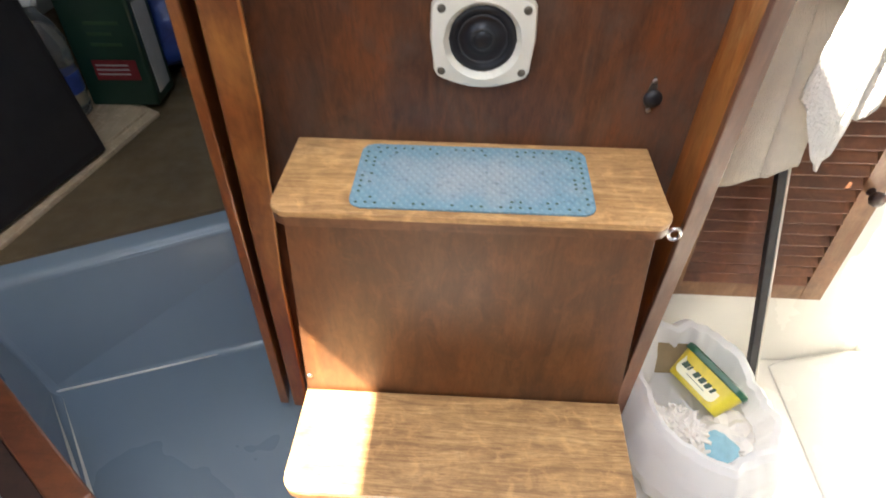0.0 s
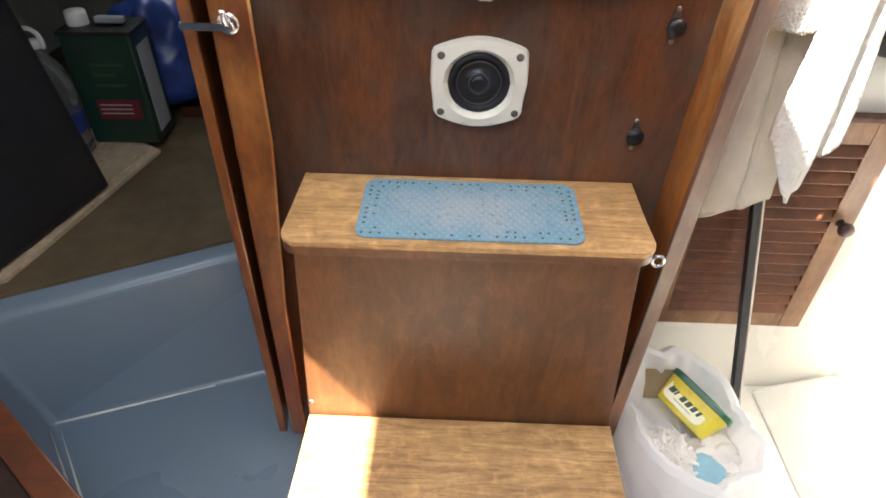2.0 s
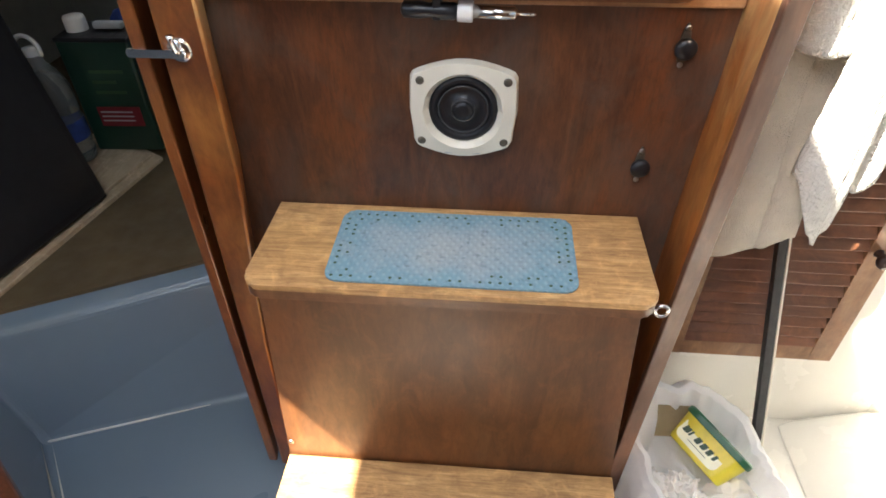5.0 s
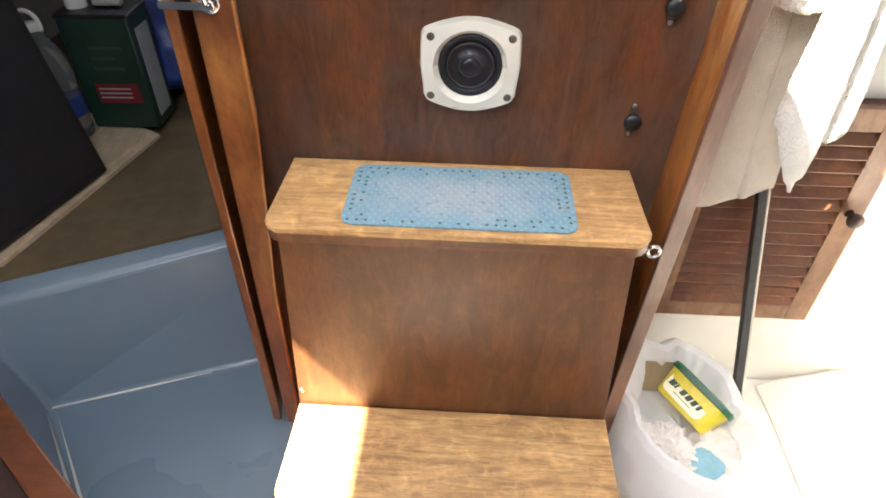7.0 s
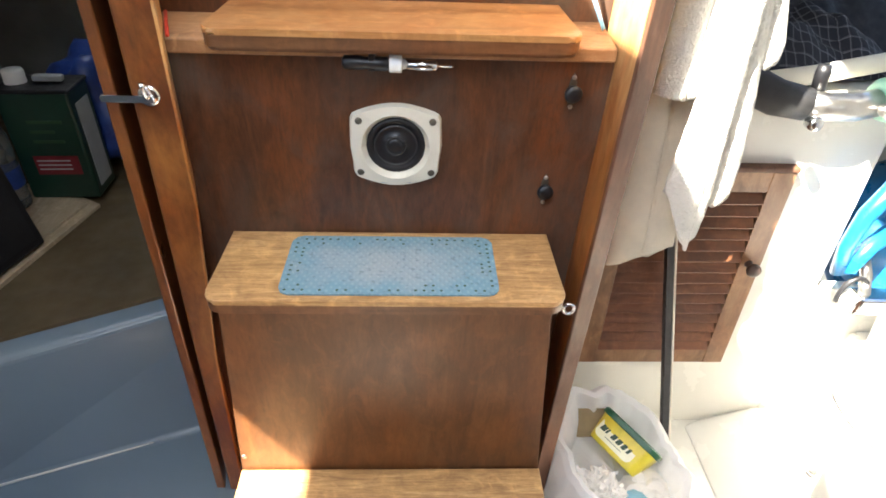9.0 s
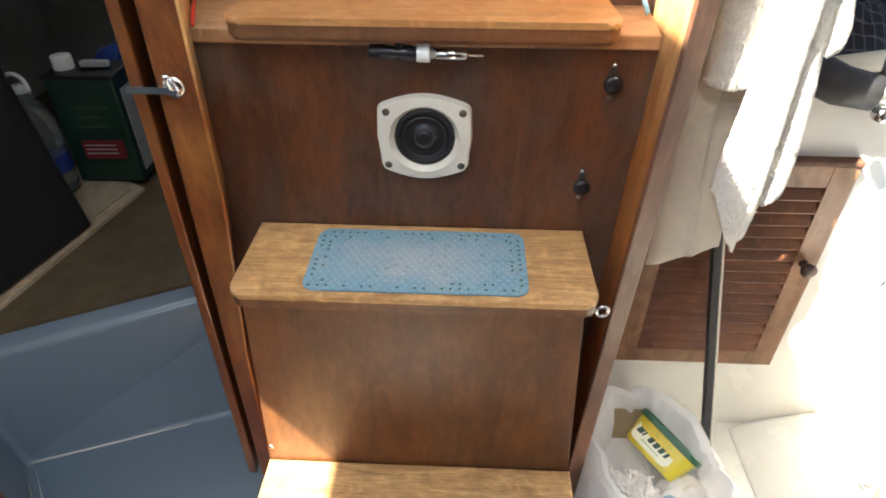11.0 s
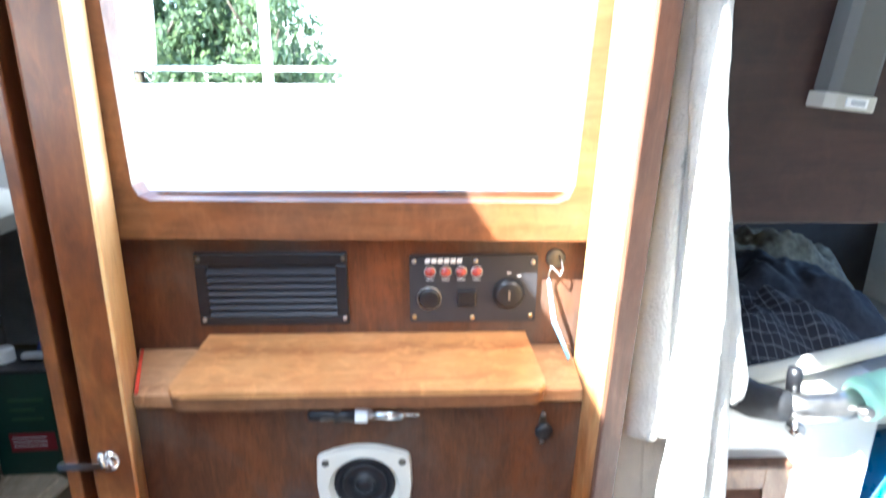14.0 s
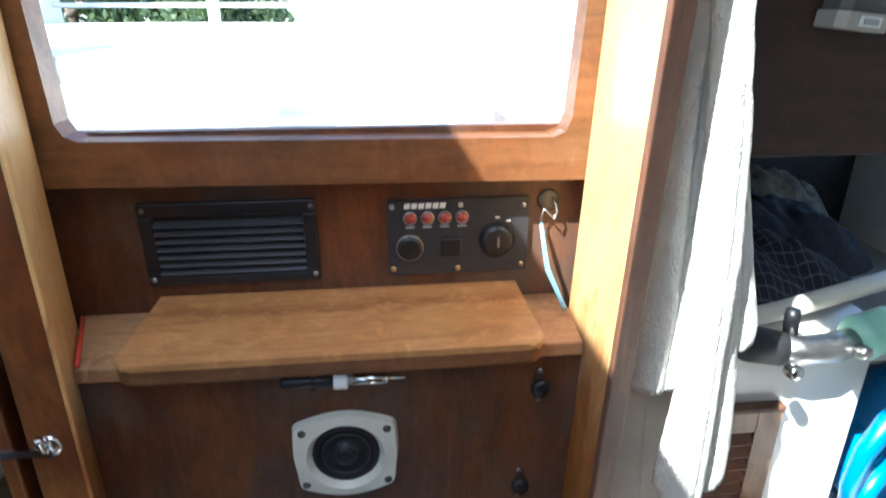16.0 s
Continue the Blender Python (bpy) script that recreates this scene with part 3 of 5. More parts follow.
post("door_port", DOOR, lambda z: DOOR(z) - 0.017, 0.962, 1.12, (0.08, 1.3, 1.84), 0.03, POST, "brown mahogany cabin door standing open, seen edge on", 0.003)

# opening frame with a rounded sill
SILL0, SILL1 = 1.143, 1.197
bm = bmesh.new()
inner = [(-0.313, ROOF - 0.001), (-0.299, SILL1 + 0.02), (-0.292, SILL1 + 0.006), (-0.278, SILL1), (0.262, SILL1 - 0.006), (0.277, SILL1), (0.284, SILL1 + 0.018), (0.318, ROOF - 0.001)]
outer = [(-0.39, ROOF - 0.001), (-0.38, SILL0 + 0.02), (-0.37, SILL0 + 0.01), (-0.36, SILL0 + 0.002), (0.33, SILL0 - 0.006), (0.342, SILL0), (0.344, SILL0 + 0.01), (0.35, ROOF - 0.001)]
fv = [[bm.verts.new((x, y, z)) for x, z in ring] for y in (1.1, 1.1365) for ring in (inner, outer)]
for i in range(len(inner) - 1):
    bm.faces.new((fv[0][i], fv[0][i + 1], fv[1][i + 1], fv[1][i]))
    bm.faces.new((fv[2][i], fv[2][i + 1], fv[3][i + 1], fv[3][i]))
    bm.faces.new((fv[0][i], fv[0][i + 1], fv[2][i + 1], fv[2][i]))
    bm.faces.new((fv[1][i], fv[1][i + 1], fv[3][i + 1], fv[3][i]))
structure("opening_frame", bm, NOSE, "mahogany companionway frame with a low sill", "frame")
structure("cockpit_side", box(0.345, 0.36, 1.165, 2.0, 1.10, 1.52), DECK, "white side of the cockpit well", "cockpit")
structure("deck_step", box(-0.34, 0.35, 1.16, 1.24, 0.9, 1.185, 0.006), DECK, "white cockpit edge outside the sill", "sill")

# ---- the steps ----
shelf = thing("instrument_shelf", (0, 1.07, 0.944), "pale worn mahogany shelf in front of the instrument recess", "shelf")
part("board", slab([(XL(0.96) - 0.021, 1.004), (0.288, 1.004), (0.30, 1.137), (XL(0.96) - 0.07, 1.137)], 0.945, 0.965, 0.003), SHELF, shelf)
part("cord", tube([(XL(0.96) - 0.017, 1.006, 0.9675), (XL(0.96) - 0.037, 1.06, 0.9675), (XL(0.96) - 0.060, 1.125, 0.9675)], 0.0025, 8), ORANGE_CORD, shelf, "red cord along the shelf end", True)


def tread(name, x0, x1, y0, y1, top, thick, material, label, r=0.023):
    root = thing(name, ((x0 + x1) / 2, (y0 + y1) / 2, top - thick), label, "step")
    part("tread", slab(rounded(x0, x1, y0, y1, r, (1, 1, 0, 0)), top - 0.008, top, 0.0035, "z", 3), material, root, "worn top, paler than the shaded edge")
    # shade on the front edge is put into a darker wood
    part("nosing", slab(rounded(x0 + 0.0008, x1 - 0.0008, y0 + 0.0008, y1, r, (1, 1, 0, 0)), top - thick, top - 0.0082, 0.002, "z", 2), NOSE, root, "front edge in darker wood, standing for its shade")
    return root


upper = tread("upper_step", -0.236, 0.233, 0.966, 1.136, 0.988, 0.0228, TREAD_TOP, "varnished teak top step with rubbed patches along its back", 0.02)
part("lip", slab(rounded(-0.233, 0.230, 0.970, 1.0035, 0.02, (1, 1, 0, 0)), 0.9605, 0.9645, 0.001, "z", 1), NOSE, upper, "thin lip under the front edge")
middle = tread("middle_step", -0.255, 0.234, 0.840, 1.011, 0.672, 0.0225, TREAD, "worn teak step with a faded blue pad")
lower = tread("lower_step", -0.258, 0.240, 0.672, 0.844, 0.307, 0.0225, TREAD, "worn teak lower step, scuffed and grained")

pad = thing("step_pad", (0, 0.93, 0.672), "faded blue perforated grip pad glued on the step", "pad")
part("mat", slab(rounded(-0.158, 0.143, 0.852, 0.993, 0.017), 0.6725, 0.6752, 0.0012), PAD, pad)
bm = bmesh.new()
for row in range(2):
    k = 0.009 + row * 0.011
    x0, x1, y0, y1 = -0.158 + k, 0.143 - k, 0.852 + k, 0.993 - k
    n, m_ = 24, 11
    spots = [(x0 + (x1 - x0) * (i + 0.5 * row) / n, y) for i in range(n) for y in (y0, y1)] + [(x, y0 + (y1 - y0) * (i + 0.5 * row) / m_) for i in range(m_) for x in (x0, x1)]
    for x, y in spots:
        if random.random() < (0.75 if row == 0 else 0.3):
            lathe([(0.0023, 0), (0.0018, 0.0004)], (x, y, 0.6751), (0, 0, 1), 8, bm)
part("perforation", bm, INK, pad, "dark holes round the edge")["kind"] = "stuff"

box_front = thing("engine_box", (0, 0.92, 0.0), "brown varnished plywood engine box under the step", "engine box")
part("front_panel", slab([(-0.268, 0.0), (0.243, 0.0), (0.238, 0.3), (0.216, 0.649), (-0.238, 0.649), (-0.258, 0.3)], 0.846, 0.861, 0.0015, "y"), PLY_LOW, box_front)
part("side_panel", slab([(0.862, 0.0), (1.011, 0.0), (1.011, 0.649), (0.862, 0.649)], 0.200, 0.2145, 0, "x"), PLY_LOW, box_front)
part("side_panel", slab([(0.862, 0.0), (1.011, 0.0), (1.011, 0.649), (0.862, 0.649)], -0.2365, -0.222, 0, "x"), PLY_LOW, box_front)
screw(box_front, (-0.25, 0.846, 0.337), (0, -1, 0), 0.0045, STEEL)
plinth = thing("step_riser", (0, 0.77, 0.0), "brown plywood box under the lower step", "riser")
part("front_panel", box(-0.245, 0.228, 0.688, 0.70, 0.0, 0.28), PLY_LOW, plinth)
part("side_panel", box(-0.245, -0.233, 0.701, 0.845, 0.0, 0.28), PLY_LOW, plinth)
part("side_panel", box(0.216, 0.228, 0.701, 0.845, 0.0, 0.28), PLY_LOW, plinth)

eye = thing("eyelet", (0.246, 0.86, 0.64), "small chrome screw eye on the step end", "eyelet")
part("ring", tube([(0.243 + 0.0075 * math.cos(a), 0.862, 0.643 + 0.0085 * math.sin(a)) for a in np.linspace(0, 2 * math.pi, 16, endpoint=False)], 0.0024, 8, closed=True), CHROME, eye, "", True)
part("shank", tube([(0.228, 0.862, 0.648), (0.2365, 0.862, 0.646)], 0.0022, 8), CHROME, eye, "", True)

# ---- fittings on the bulkhead ----
spk = thing("loudspeaker", (0, 0.99, 0.75), "ivory framed round loudspeaker screwed to the bulkhead", "speaker")
SX, SZ = -0.002, 0.8205


def speaker_outline(k=1.0):
    half = [(-0.0675, 0.030), (-0.0665, 0.046), (-0.063, 0.0525), (-0.056, 0.0565), (-0.040, 0.0625), (-0.022, 0.0675), (-0.008, 0.0695)]
    right = [(-x, z) for x, z in reversed(half)]
    top = half + right
    low = [(x * 0.965, -z) for x, z in reversed(top)]
    mid = [(0.0685, 0.0)]
    return [(SX + 0.955 * k * x, SZ + 0.895 * k * z) for x, z in top + mid + low + [(-0.0685, 0.0)]]


bm = bmesh.new()
o = speaker_outline()
n = len(o)
ring_r = 0.047
angles = [math.atan2(z - SZ, x - SX) for x, z in o]
fo = [bm.verts.new((x, 0.999, z)) for x, z in o]
f1 = [bm.verts.new((SX + (x - SX) * 0.96, 0.989, SZ + (z - SZ) * 0.96)) for x, z in o]
f2 = [bm.verts.new((SX + 0.0485 * math.cos(a), 0.987, SZ + 0.0485 * math.sin(a))) for a in angles]
f3 = [bm.verts.new((SX + 0.042 * math.cos(a), 0.996, SZ + 0.042 * math.sin(a))) for a in angles]
for p, q in ((fo, f1), (f1, f2), (f2, f3)):
    for i in range(n):
        bm.faces.new((p[i], p[(i + 1) % n], q[(i + 1) % n], q[i]))
part("frame", bm, IVORY, spk, "ivory plastic frame")
part("cone", lathe([(0.0425, 0.0005), (0.041, 0.004), (0.036, 0.006), (0.034, 0.003), (0.016, -0.0005 + 0.001), (0.0155, 0.003), (0.0001, 0.004)], (SX, 0.9985, SZ), (0, -1, 0), 40, cap=False), BLACK, spk, "black paper cone", True)
part("ridge", lathe([(0.031, 0.003), (0.030, 0.0055), (0.0285, 0.003)], (SX, 0.998, SZ), (0, -1, 0), 36, cap=False), RUBBER, spk, "", True)
part("dome", lathe([(0.013, 0.003), (0.0125, 0.006), (0.010, 0.0085), (0.006, 0.0095), (0.0001, 0.0098)], (SX, 0.998, SZ), (0, -1, 0), 28, cap=False), BLACK, spk, "black centre dome", True)
part("dome_ring", lathe([(0.0148, 0.002), (0.0145, 0.0075), (0.0128, 0.0075), (0.0126, 0.002)], (SX, 0.998, SZ), (0, -1, 0), 28, cap=False), RUBBER, spk, "grey ring round the dome", True)
for x, z in ((-0.0525, 0.8595), (0.0495, 0.8595), (0.0485, 0.7815), (-0.0525, 0.7815)):
    screw(spk, (x, 0.9895, z), (0, -1, 0), 0.0055, SCREW)
for x, z, w_ in ((SX, SZ - 0.0555, 0.022), (SX, SZ + 0.0555, 0.008)):
    part("print", box(x - w_, x + w_, 0.9885, 0.9892, z - 0.0008, z + 0.0008), GREY_LABEL, spk)

spk.location.y += 0.012
for x, z in ((0.2195, 0.7515), (0.2385, 0.903)):
    kn = thing("turn_button", (x, 0.99, z - 0.02), "black knob on a tarnished plate holding the bulkhead panel", "latch", "turn buttons on the bulkhead")
    part("plate", slab([(x + 0.0055 * math.cos(a) * (1 if abs(math.sin(a)) < 0.7 else 0.75), z + 0.026 * math.sin(a)) for a in np.linspace(0, 2 * math.pi, 20, endpoint=False)], 0.997, 0.9995, 0, "y"), SCREW, kn)
    part("knob", lathe([(0.006, 0), (0.007, 0.003), (0.0115, 0.005), (0.0122, 0.009), (0.0105, 0.012), (0.005, 0.0135), (0.0001, 0.0138)], (x, 0.997, z), (0, -1, 0), 24, cap=False), BLACK, kn, "", True)
    for s in (-1, 1):
        screw(kn, (x, 0.997, z + s * 0.0205), (0, -1, 0), 0.0034, STEEL)
    kn.location.y += 0.012

sd = thing("screwdriver", (0.0, 0.985, 0.935), "screwdriver with a black handle and white collar, stowed under the step", "screwdriver")
part("handle", lathe([(0.004, 0), (0.0085, 0.003), (0.009, 0.02), (0.0075, 0.03), (0.009, 0.04), (0.009, 0.056), (0.007, 0.06)], (-0.068, 0.985, 0.9455), (1, 0, -0.03), 16), BLACK, sd, "", True)
part("collar", lathe([(0.0105, 0), (0.011, 0.002), (0.011, 0.014), (0.0105, 0.016)], (-0.008, 0.985, 0.9445), (1, 0, -0.03), 20), WHITE, sd, "white plastic collar", True)
part("shaft", lathe([(0.007, 0), (0.007, 0.043), (0.0045, 0.046), (0.0022, 0.047), (0.0022, 0.061), (0.001, 0.066)], (0.008, 0.985, 0.944), (1, 0, -0.03), 16), CHROME, sd, "chromed shaft", True)
part("clip", box(-0.034, -0.026, 0.978, 1.0115, 0.936, 0.957, 0.001), BLACK, sd)

hook = thing("door_latch", (-0.345, 0.93, 0.893), "chrome latch hook joining the door to the post", "latch")
HX, HZ = -0.301, 0.911
part("backplate", lathe([(0.0135, 0), (0.0135, 0.002), (0.011, 0.004), (0.0001, 0.0045)], (HX, 0.945, HZ), (0, -1, 0), 24, cap=False), CHROME, hook, "", True)
part("arm", soften(slab(rounded(HX - 0.056, HX + 0.008, HZ - 0.006, HZ + 0.003, 0.003), 0.9355, 0.9395, 0, "y"), 0.0008, 1), CHROME, hook)
part("lever", tube([(HX + 0.002, 0.9385, HZ), (HX + 0.001, 0.933, HZ + 0.004), (HX, 0.931, HZ + 0.015), (HX + 0.001, 0.931, HZ + 0.020)], [0.004, 0.0038, 0.003, 0.0045], 10), CHROME, hook, "", True)

# ---- instrument recess ----
vent = thing("air_vent", (-0.137, 1.13, 1.003), "black plastic louvred vent screwed to the recess", "vent")
VX0, VX1, VZ0, VZ1 = -0.2435, -0.0285, 1.004, 1.114
bm = bmesh.new()
for q in ((VX0, VX1, VZ1 - 0.018, VZ1), (VX0, VX1, VZ0, VZ0 + 0.013), (VX0, VX0 + 0.017, VZ0 + 0.013, VZ1 - 0.018), (VX1 - 0.017, VX1, VZ0 + 0.013, VZ1 - 0.018)):
    add_box(bm, q[0], q[1], 1.128, 1.1375, q[2], q[3], 0.002)
part("frame", bm, BLACK, vent)
part("backing", box(VX0 + 0.01, VX1 - 0.01, 1.1350, 1.1375, VZ0 + 0.008, VZ1 - 0.01), MATT_BLACK, vent)
for i in range(7):
    z = VZ0 + 0.019 + i * 0.0105
    s = part("slat", box(VX0 + 0.0165, VX1 - 0.0165, -0.0055, 0.0055, -0.0009, 0.0009, 0.0004, 1, Matrix.Translation((0, 1.1305, z)) @ pose(0, 0, 0, 38)), PANEL, vent)
for x in (-0.2365, -0.0345):
    for z in (1.0135, 1.1055):
        screw(vent, (x, 1.128, z), (0, -1, 0), 0.0035, STEEL if z < 1.05 else SCREW)

eng = thing("engine_panel", (0.152, 1.13, 1.003), "charcoal engine control panel with four red warning lamps", "control panel")
PX0, PX1, PZ0, PZ1 = 0.060, 0.2455, 1.005, 1.108
part("faceplate", slab(rounded(PX0, PX1, PZ0, PZ1, 0.003), 1.131, 1.1378, 0.0012, "y"), PANEL, eng)
for i in range(4):
    x = 0.0895 + i * 0.0225
    part("lamp", lathe([(0.0075, 0), (0.0075, 0.002), (0.006, 0.004), (0.0001, 0.0048)], (x, 1.131, 1.0835), (0, -1, 0), 18, cap=False), RED, eng, "round red warning lamp", True)
    part("bezel", lathe([(0.0088, 0), (0.0088, 0.0022), (0.0076, 0.0022), (0.0076, 0)], (x, 1.131, 1.0835), (0, -1, 0), 18, cap=False), STEEL, eng, "", True)
    part("caption", box(x - 0.006, x + 0.006, 1.1302, 1.1309, 1.0705, 1.0722), GREY_LABEL, eng)
bm = bmesh.new()
for i in range(6):
    x = 0.0815 + i * 0.0092
    slab([(x, 1.0965), (x + 0.0072, 1.0965), (x + 0.0088, 1.1035), (x + 0.0016, 1.1035)], 1.1301, 1.1309, 0, "y", bm=bm)
part("badge", bm, PALE_PRINT, eng, "row of pale slanting shapes")
part("button", lathe([(0.0165, 0), (0.0165, 0.004), (0.014, 0.007), (0.012, 0.0075), (0.0001, 0.007)], (0.0885, 1.131, 1.043), (0, -1, 0), 28, cap=False), BLACK, eng, "", True)
part("button_ring", lathe([(0.0178, 0), (0.0178, 0.003), (0.0166, 0.003), (0.0166, 0)], (0.0885, 1.131, 1.043), (0, -1, 0), 28, cap=False), STEEL, eng, "", True)
part("switch", box(0.129, 0.157, 1.1255, 1.131, 1.031, 1.056, 0.003), BLACK, eng)
part("key_switch", lathe([(0.0235, 0), (0.0235, 0.003), (0.0215, 0.005), (0.019, 0.010), (0.0165, 0.011), (0.0001, 0.010)], (0.204, 1.131, 1.050), (0, -1, 0), 32, cap=False), BLACK, eng, "round black key switch", True)
part("key_slot", box(0.2025, 0.2055, 1.119, 1.1207, 1.043, 1.057), STEEL, eng)
for x, z in ((0.204, 1.081), (0.2185, 1.076)):
    part("caption", box(x - 0.003, x + 0.003, 1.1302, 1.1309, z - 0.001, z + 0.001), PALE_PRINT, eng)
for x, z in ((0.0665, 1.0135), (0.152, 1.0115), (0.238, 1.0135), (0.238, 1.0975), (0.155, 1.0995), (0.0665, 1.0995)):
    screw(eng, (x, 1.131, z), (0, -1, 0), 0.0038, BRASS if z < 1.05 else STEEL)

ek = thing("cord_hook", (0.272, 1.12, 1.08), "tarnished hook plate with a bent wire", "hook")
part("plate", lathe([(0.0145, 0), (0.0145, 0.002), (0.012, 0.0035), (0.0001, 0.0035)], (0.272, 1.1375, 1.101), (0, -1, 0), 20, cap=False), SCREW, ek, "", True)
part("wire", tube([(0.276, 1.133, 1.106), (0.279, 1.127, 1.098), (0.281, 1.123, 1.088), (0.277, 1.122, 1.079), (0.272, 1.124, 1.084), (0.264, 1.125, 1.092), (0.261, 1.127, 1.080), (0.262, 1.127, 1.068)], 0.0013, 8), STEEL, ek, "bent wire hook", True)
cd = thing("lanyard", (0.27, 1.11, 0.966), "thin blue and white cord hanging from the hook", "cord")
part("strand", tube([(0.262, 1.127, 1.072), (0.265, 1.118, 1.045), (0.269, 1.105, 1.015), (0.281, 1.088, 0.985), (0.287, 1.078, 0.970)], [0.002, 0.003, 0.0028, 0.0024, 0.002], 8), CORD, cd, "", True)
part("strand", tube([(0.2605, 1.127, 1.070), (0.2625, 1.116, 1.045), (0.2655, 1.103, 1.015), (0.278, 1.086, 0.985), (0.2845, 1.074, 0.9685)], [0.0012, 0.0014, 0.0015, 0.0013, 0.0012], 8), CORD, cd, "", True)

# ---- towels beside the post ----
def along(rows, z):
    """Left and right edge, and distance, of a hanging cloth at a height, smoothed between rows (z, x0, x1, y) from the top down."""
    for (za, *a), (zb, *b) in zip(rows, rows[1:]):
        if z >= zb:
            k = max(0.0, min(1.0, (za - z) / (za - zb)))
            return [p + (q - p) * k for p, q in zip(a, b)]
    return list(rows[-1][1:])


def hanging(name, label, material, rows, hem, bulge, seed, pleats=(), band=None, nu=48, nv=110):
    """A cloth hung from above: rows give its edges, hem its lower edge as (u, z) from left to right, bulge how far it rounds out."""
    def low(u):
        for (ua, za), (ub, zb) in zip(hem, hem[1:]):
            if u <= ub:
                k = (u - ua) / (ub - ua)
                k = k * k * (3 - 2 * k)
                return za + (zb - za) * k
        return hem[-1][1]

    top = rows[0][0]

    def fn(u, v):
        z = top + (low(u) - top) * v
        x0, x1, y = along(rows, z)
        x = x0 + (x1 - x0) * u
        y -= bulge * (0.3 + 0.7 * v) * math.sin(math.pi * min(1, max(0, u))) ** 0.55
        for at, width, depth in pleats:
            d = (u - at - 0.05 * N(z * 3, seed, at)) / width
            y += depth * math.exp(-d * d)
        if band and abs(z - band) < 0.009:
            y += 0.0022
        y += 0.003 * N(x * 9 + seed, z * 3, seed) + 0.0015 * N(x * 30, z * 16, seed) + 0.0008 * N(x * 150, z * 140, seed)
        x += 0.005 * N(z * 4 + seed, u * 2, 1.7) + 0.0012 * N(z * 70, seed, u * 4)
        return (x, y, z + 0.002 * N(u * 9, seed, v))
    return tagged(part(name, sheet(nu, nv, fn, 0.0045), material, None, "", True), label, "towel")


hanging("tea_towel", "beige linen tea towel hanging behind the white towels", LINEN,
        ((1.55, 0.350, 0.400, 1.045), (1.0, 0.340, 0.425, 1.02), (0.80, 0.334, 0.425, 0.995), (0.62, 0.330, 0.428, 0.985)),
        ((0.0, 0.633), (0.5, 0.65), (1.0, 0.668)), 0.004, 2.0, ((0.5, 0.05, 0.004),))
hanging("hand_towel", "white terry hand towel with a hemmed end, greyed for the post's shade", SHADED_TERRY,
        ((1.83, 0.374, 0.388, 1.0), (1.51, 0.369, 0.390, 1.0), (1.33, 0.361, 0.392, 0.995), (1.16, 0.352, 0.402, 0.99), (1.03, 0.345, 0.405, 0.985), (0.90, 0.340, 0.402, 0.98)),
        ((0.0, 0.915), (0.6, 0.909), (1.0, 0.918)), 0.016, 0.6, ((0.62, 0.16, 0.010),), 1.045)
hanging("bath_towel", "white terry bath towel hanging in one long rounded fold", TERRY,
        ((1.83, 0.380, 0.396, 0.985), (1.51, 0.376, 0.393, 0.985), (1.33, 0.374, 0.406, 0.98), (1.21, 0.384, 0.426, 0.975), (1.08, 0.392, 0.440, 0.972), (0.92, 0.394, 0.444, 0.970), (0.75, 0.385, 0.447, 0.968), (0.66, 0.400, 0.446, 0.968)),
        ((0.0, 0.775), (0.45, 0.700), (0.62, 0.684), (0.8, 0.706), (1.0, 0.752)), 0.022, 3.4, ((0.66, 0.07, 0.004),))
hanging("bath_towel", "white terry bath towel, its rounded end above the louvred door", TERRY,
        ((1.83, 0.390, 0.400, 1.008), (1.51, 0.386, 0.398, 1.010), (1.33, 0.398, 0.416, 1.006), (1.21, 0.416, 0.440, 1.002), (1.03, 0.432, 0.468, 0.998), (0.90, 0.436, 0.484, 0.996), (0.74, 0.446, 0.492, 0.994)),
        ((0.0, 0.756), (0.3, 0.748), (0.7, 0.762), (1.0, 0.82)), 0.022, 1.2)
hanging("face_towel", "small white terry towel ending beside the hose", TERRY,
        ((1.83, 0.396, 0.402, 1.016), (1.51, 0.392, 0.402, 1.018), (1.33, 0.408, 0.426, 1.016), (1.17, 0.434, 0.458, 1.013), (1.03, 0.456, 0.488, 1.010), (0.97, 0.464, 0.506, 1.010), (0.93, 0.468, 0.505, 1.010)),
        ((0.0, 0.962), (0.4, 0.944), (0.8, 0.952), (1.0, 0.985)), 0.016, 0.2)

# ---- locker with the louvred door ----
structure("locker_front", box(0.34, 0.872, 1.195, 1.225, 0.0, 0.815, 0.004), GEL, "white moulded locker front", "locker")
structure("locker_side", box(0.846, 0.872, 1.226, 1.94, 0.0, 0.815), GEL, "white moulded locker side", "locker")
structure("worktop", box(0.362, 0.905, 1.20, 1.94, 0.816, 0.832, 0.004), GEL, "white worktop above the locker", "worktop")
structure("locker_low_wall", box(0.873, 1.4, 1.197, 1.225, 0.0, 0.42, 0.004), GEL, "low white wall beside the locker", "wall")
structure("hull_shelf", box(0.906, 1.4, 1.30, 1.94, 0.70, 0.72, 0.004), GREY, "grey shelf beside the hull", "shelf")

door = thing("louvre_door", (0.56, 1.18, 0.214), "teak locker door with red-brown louvre slats", "door")
LX0, LX1, LZ0, LZ1, LY = 0.385, 0.718, 0.222, 0.700, 1.176
part("stile", box(LX0, LX0 + 0.044, LY, 1.194, LZ0, LZ1, 0.0012), LOUVRE_FRAME, door)
part("stile", box(LX1 - 0.044, LX1, LY, 1.194, LZ0, LZ1, 0.0012), LOUVRE_FRAME, door)
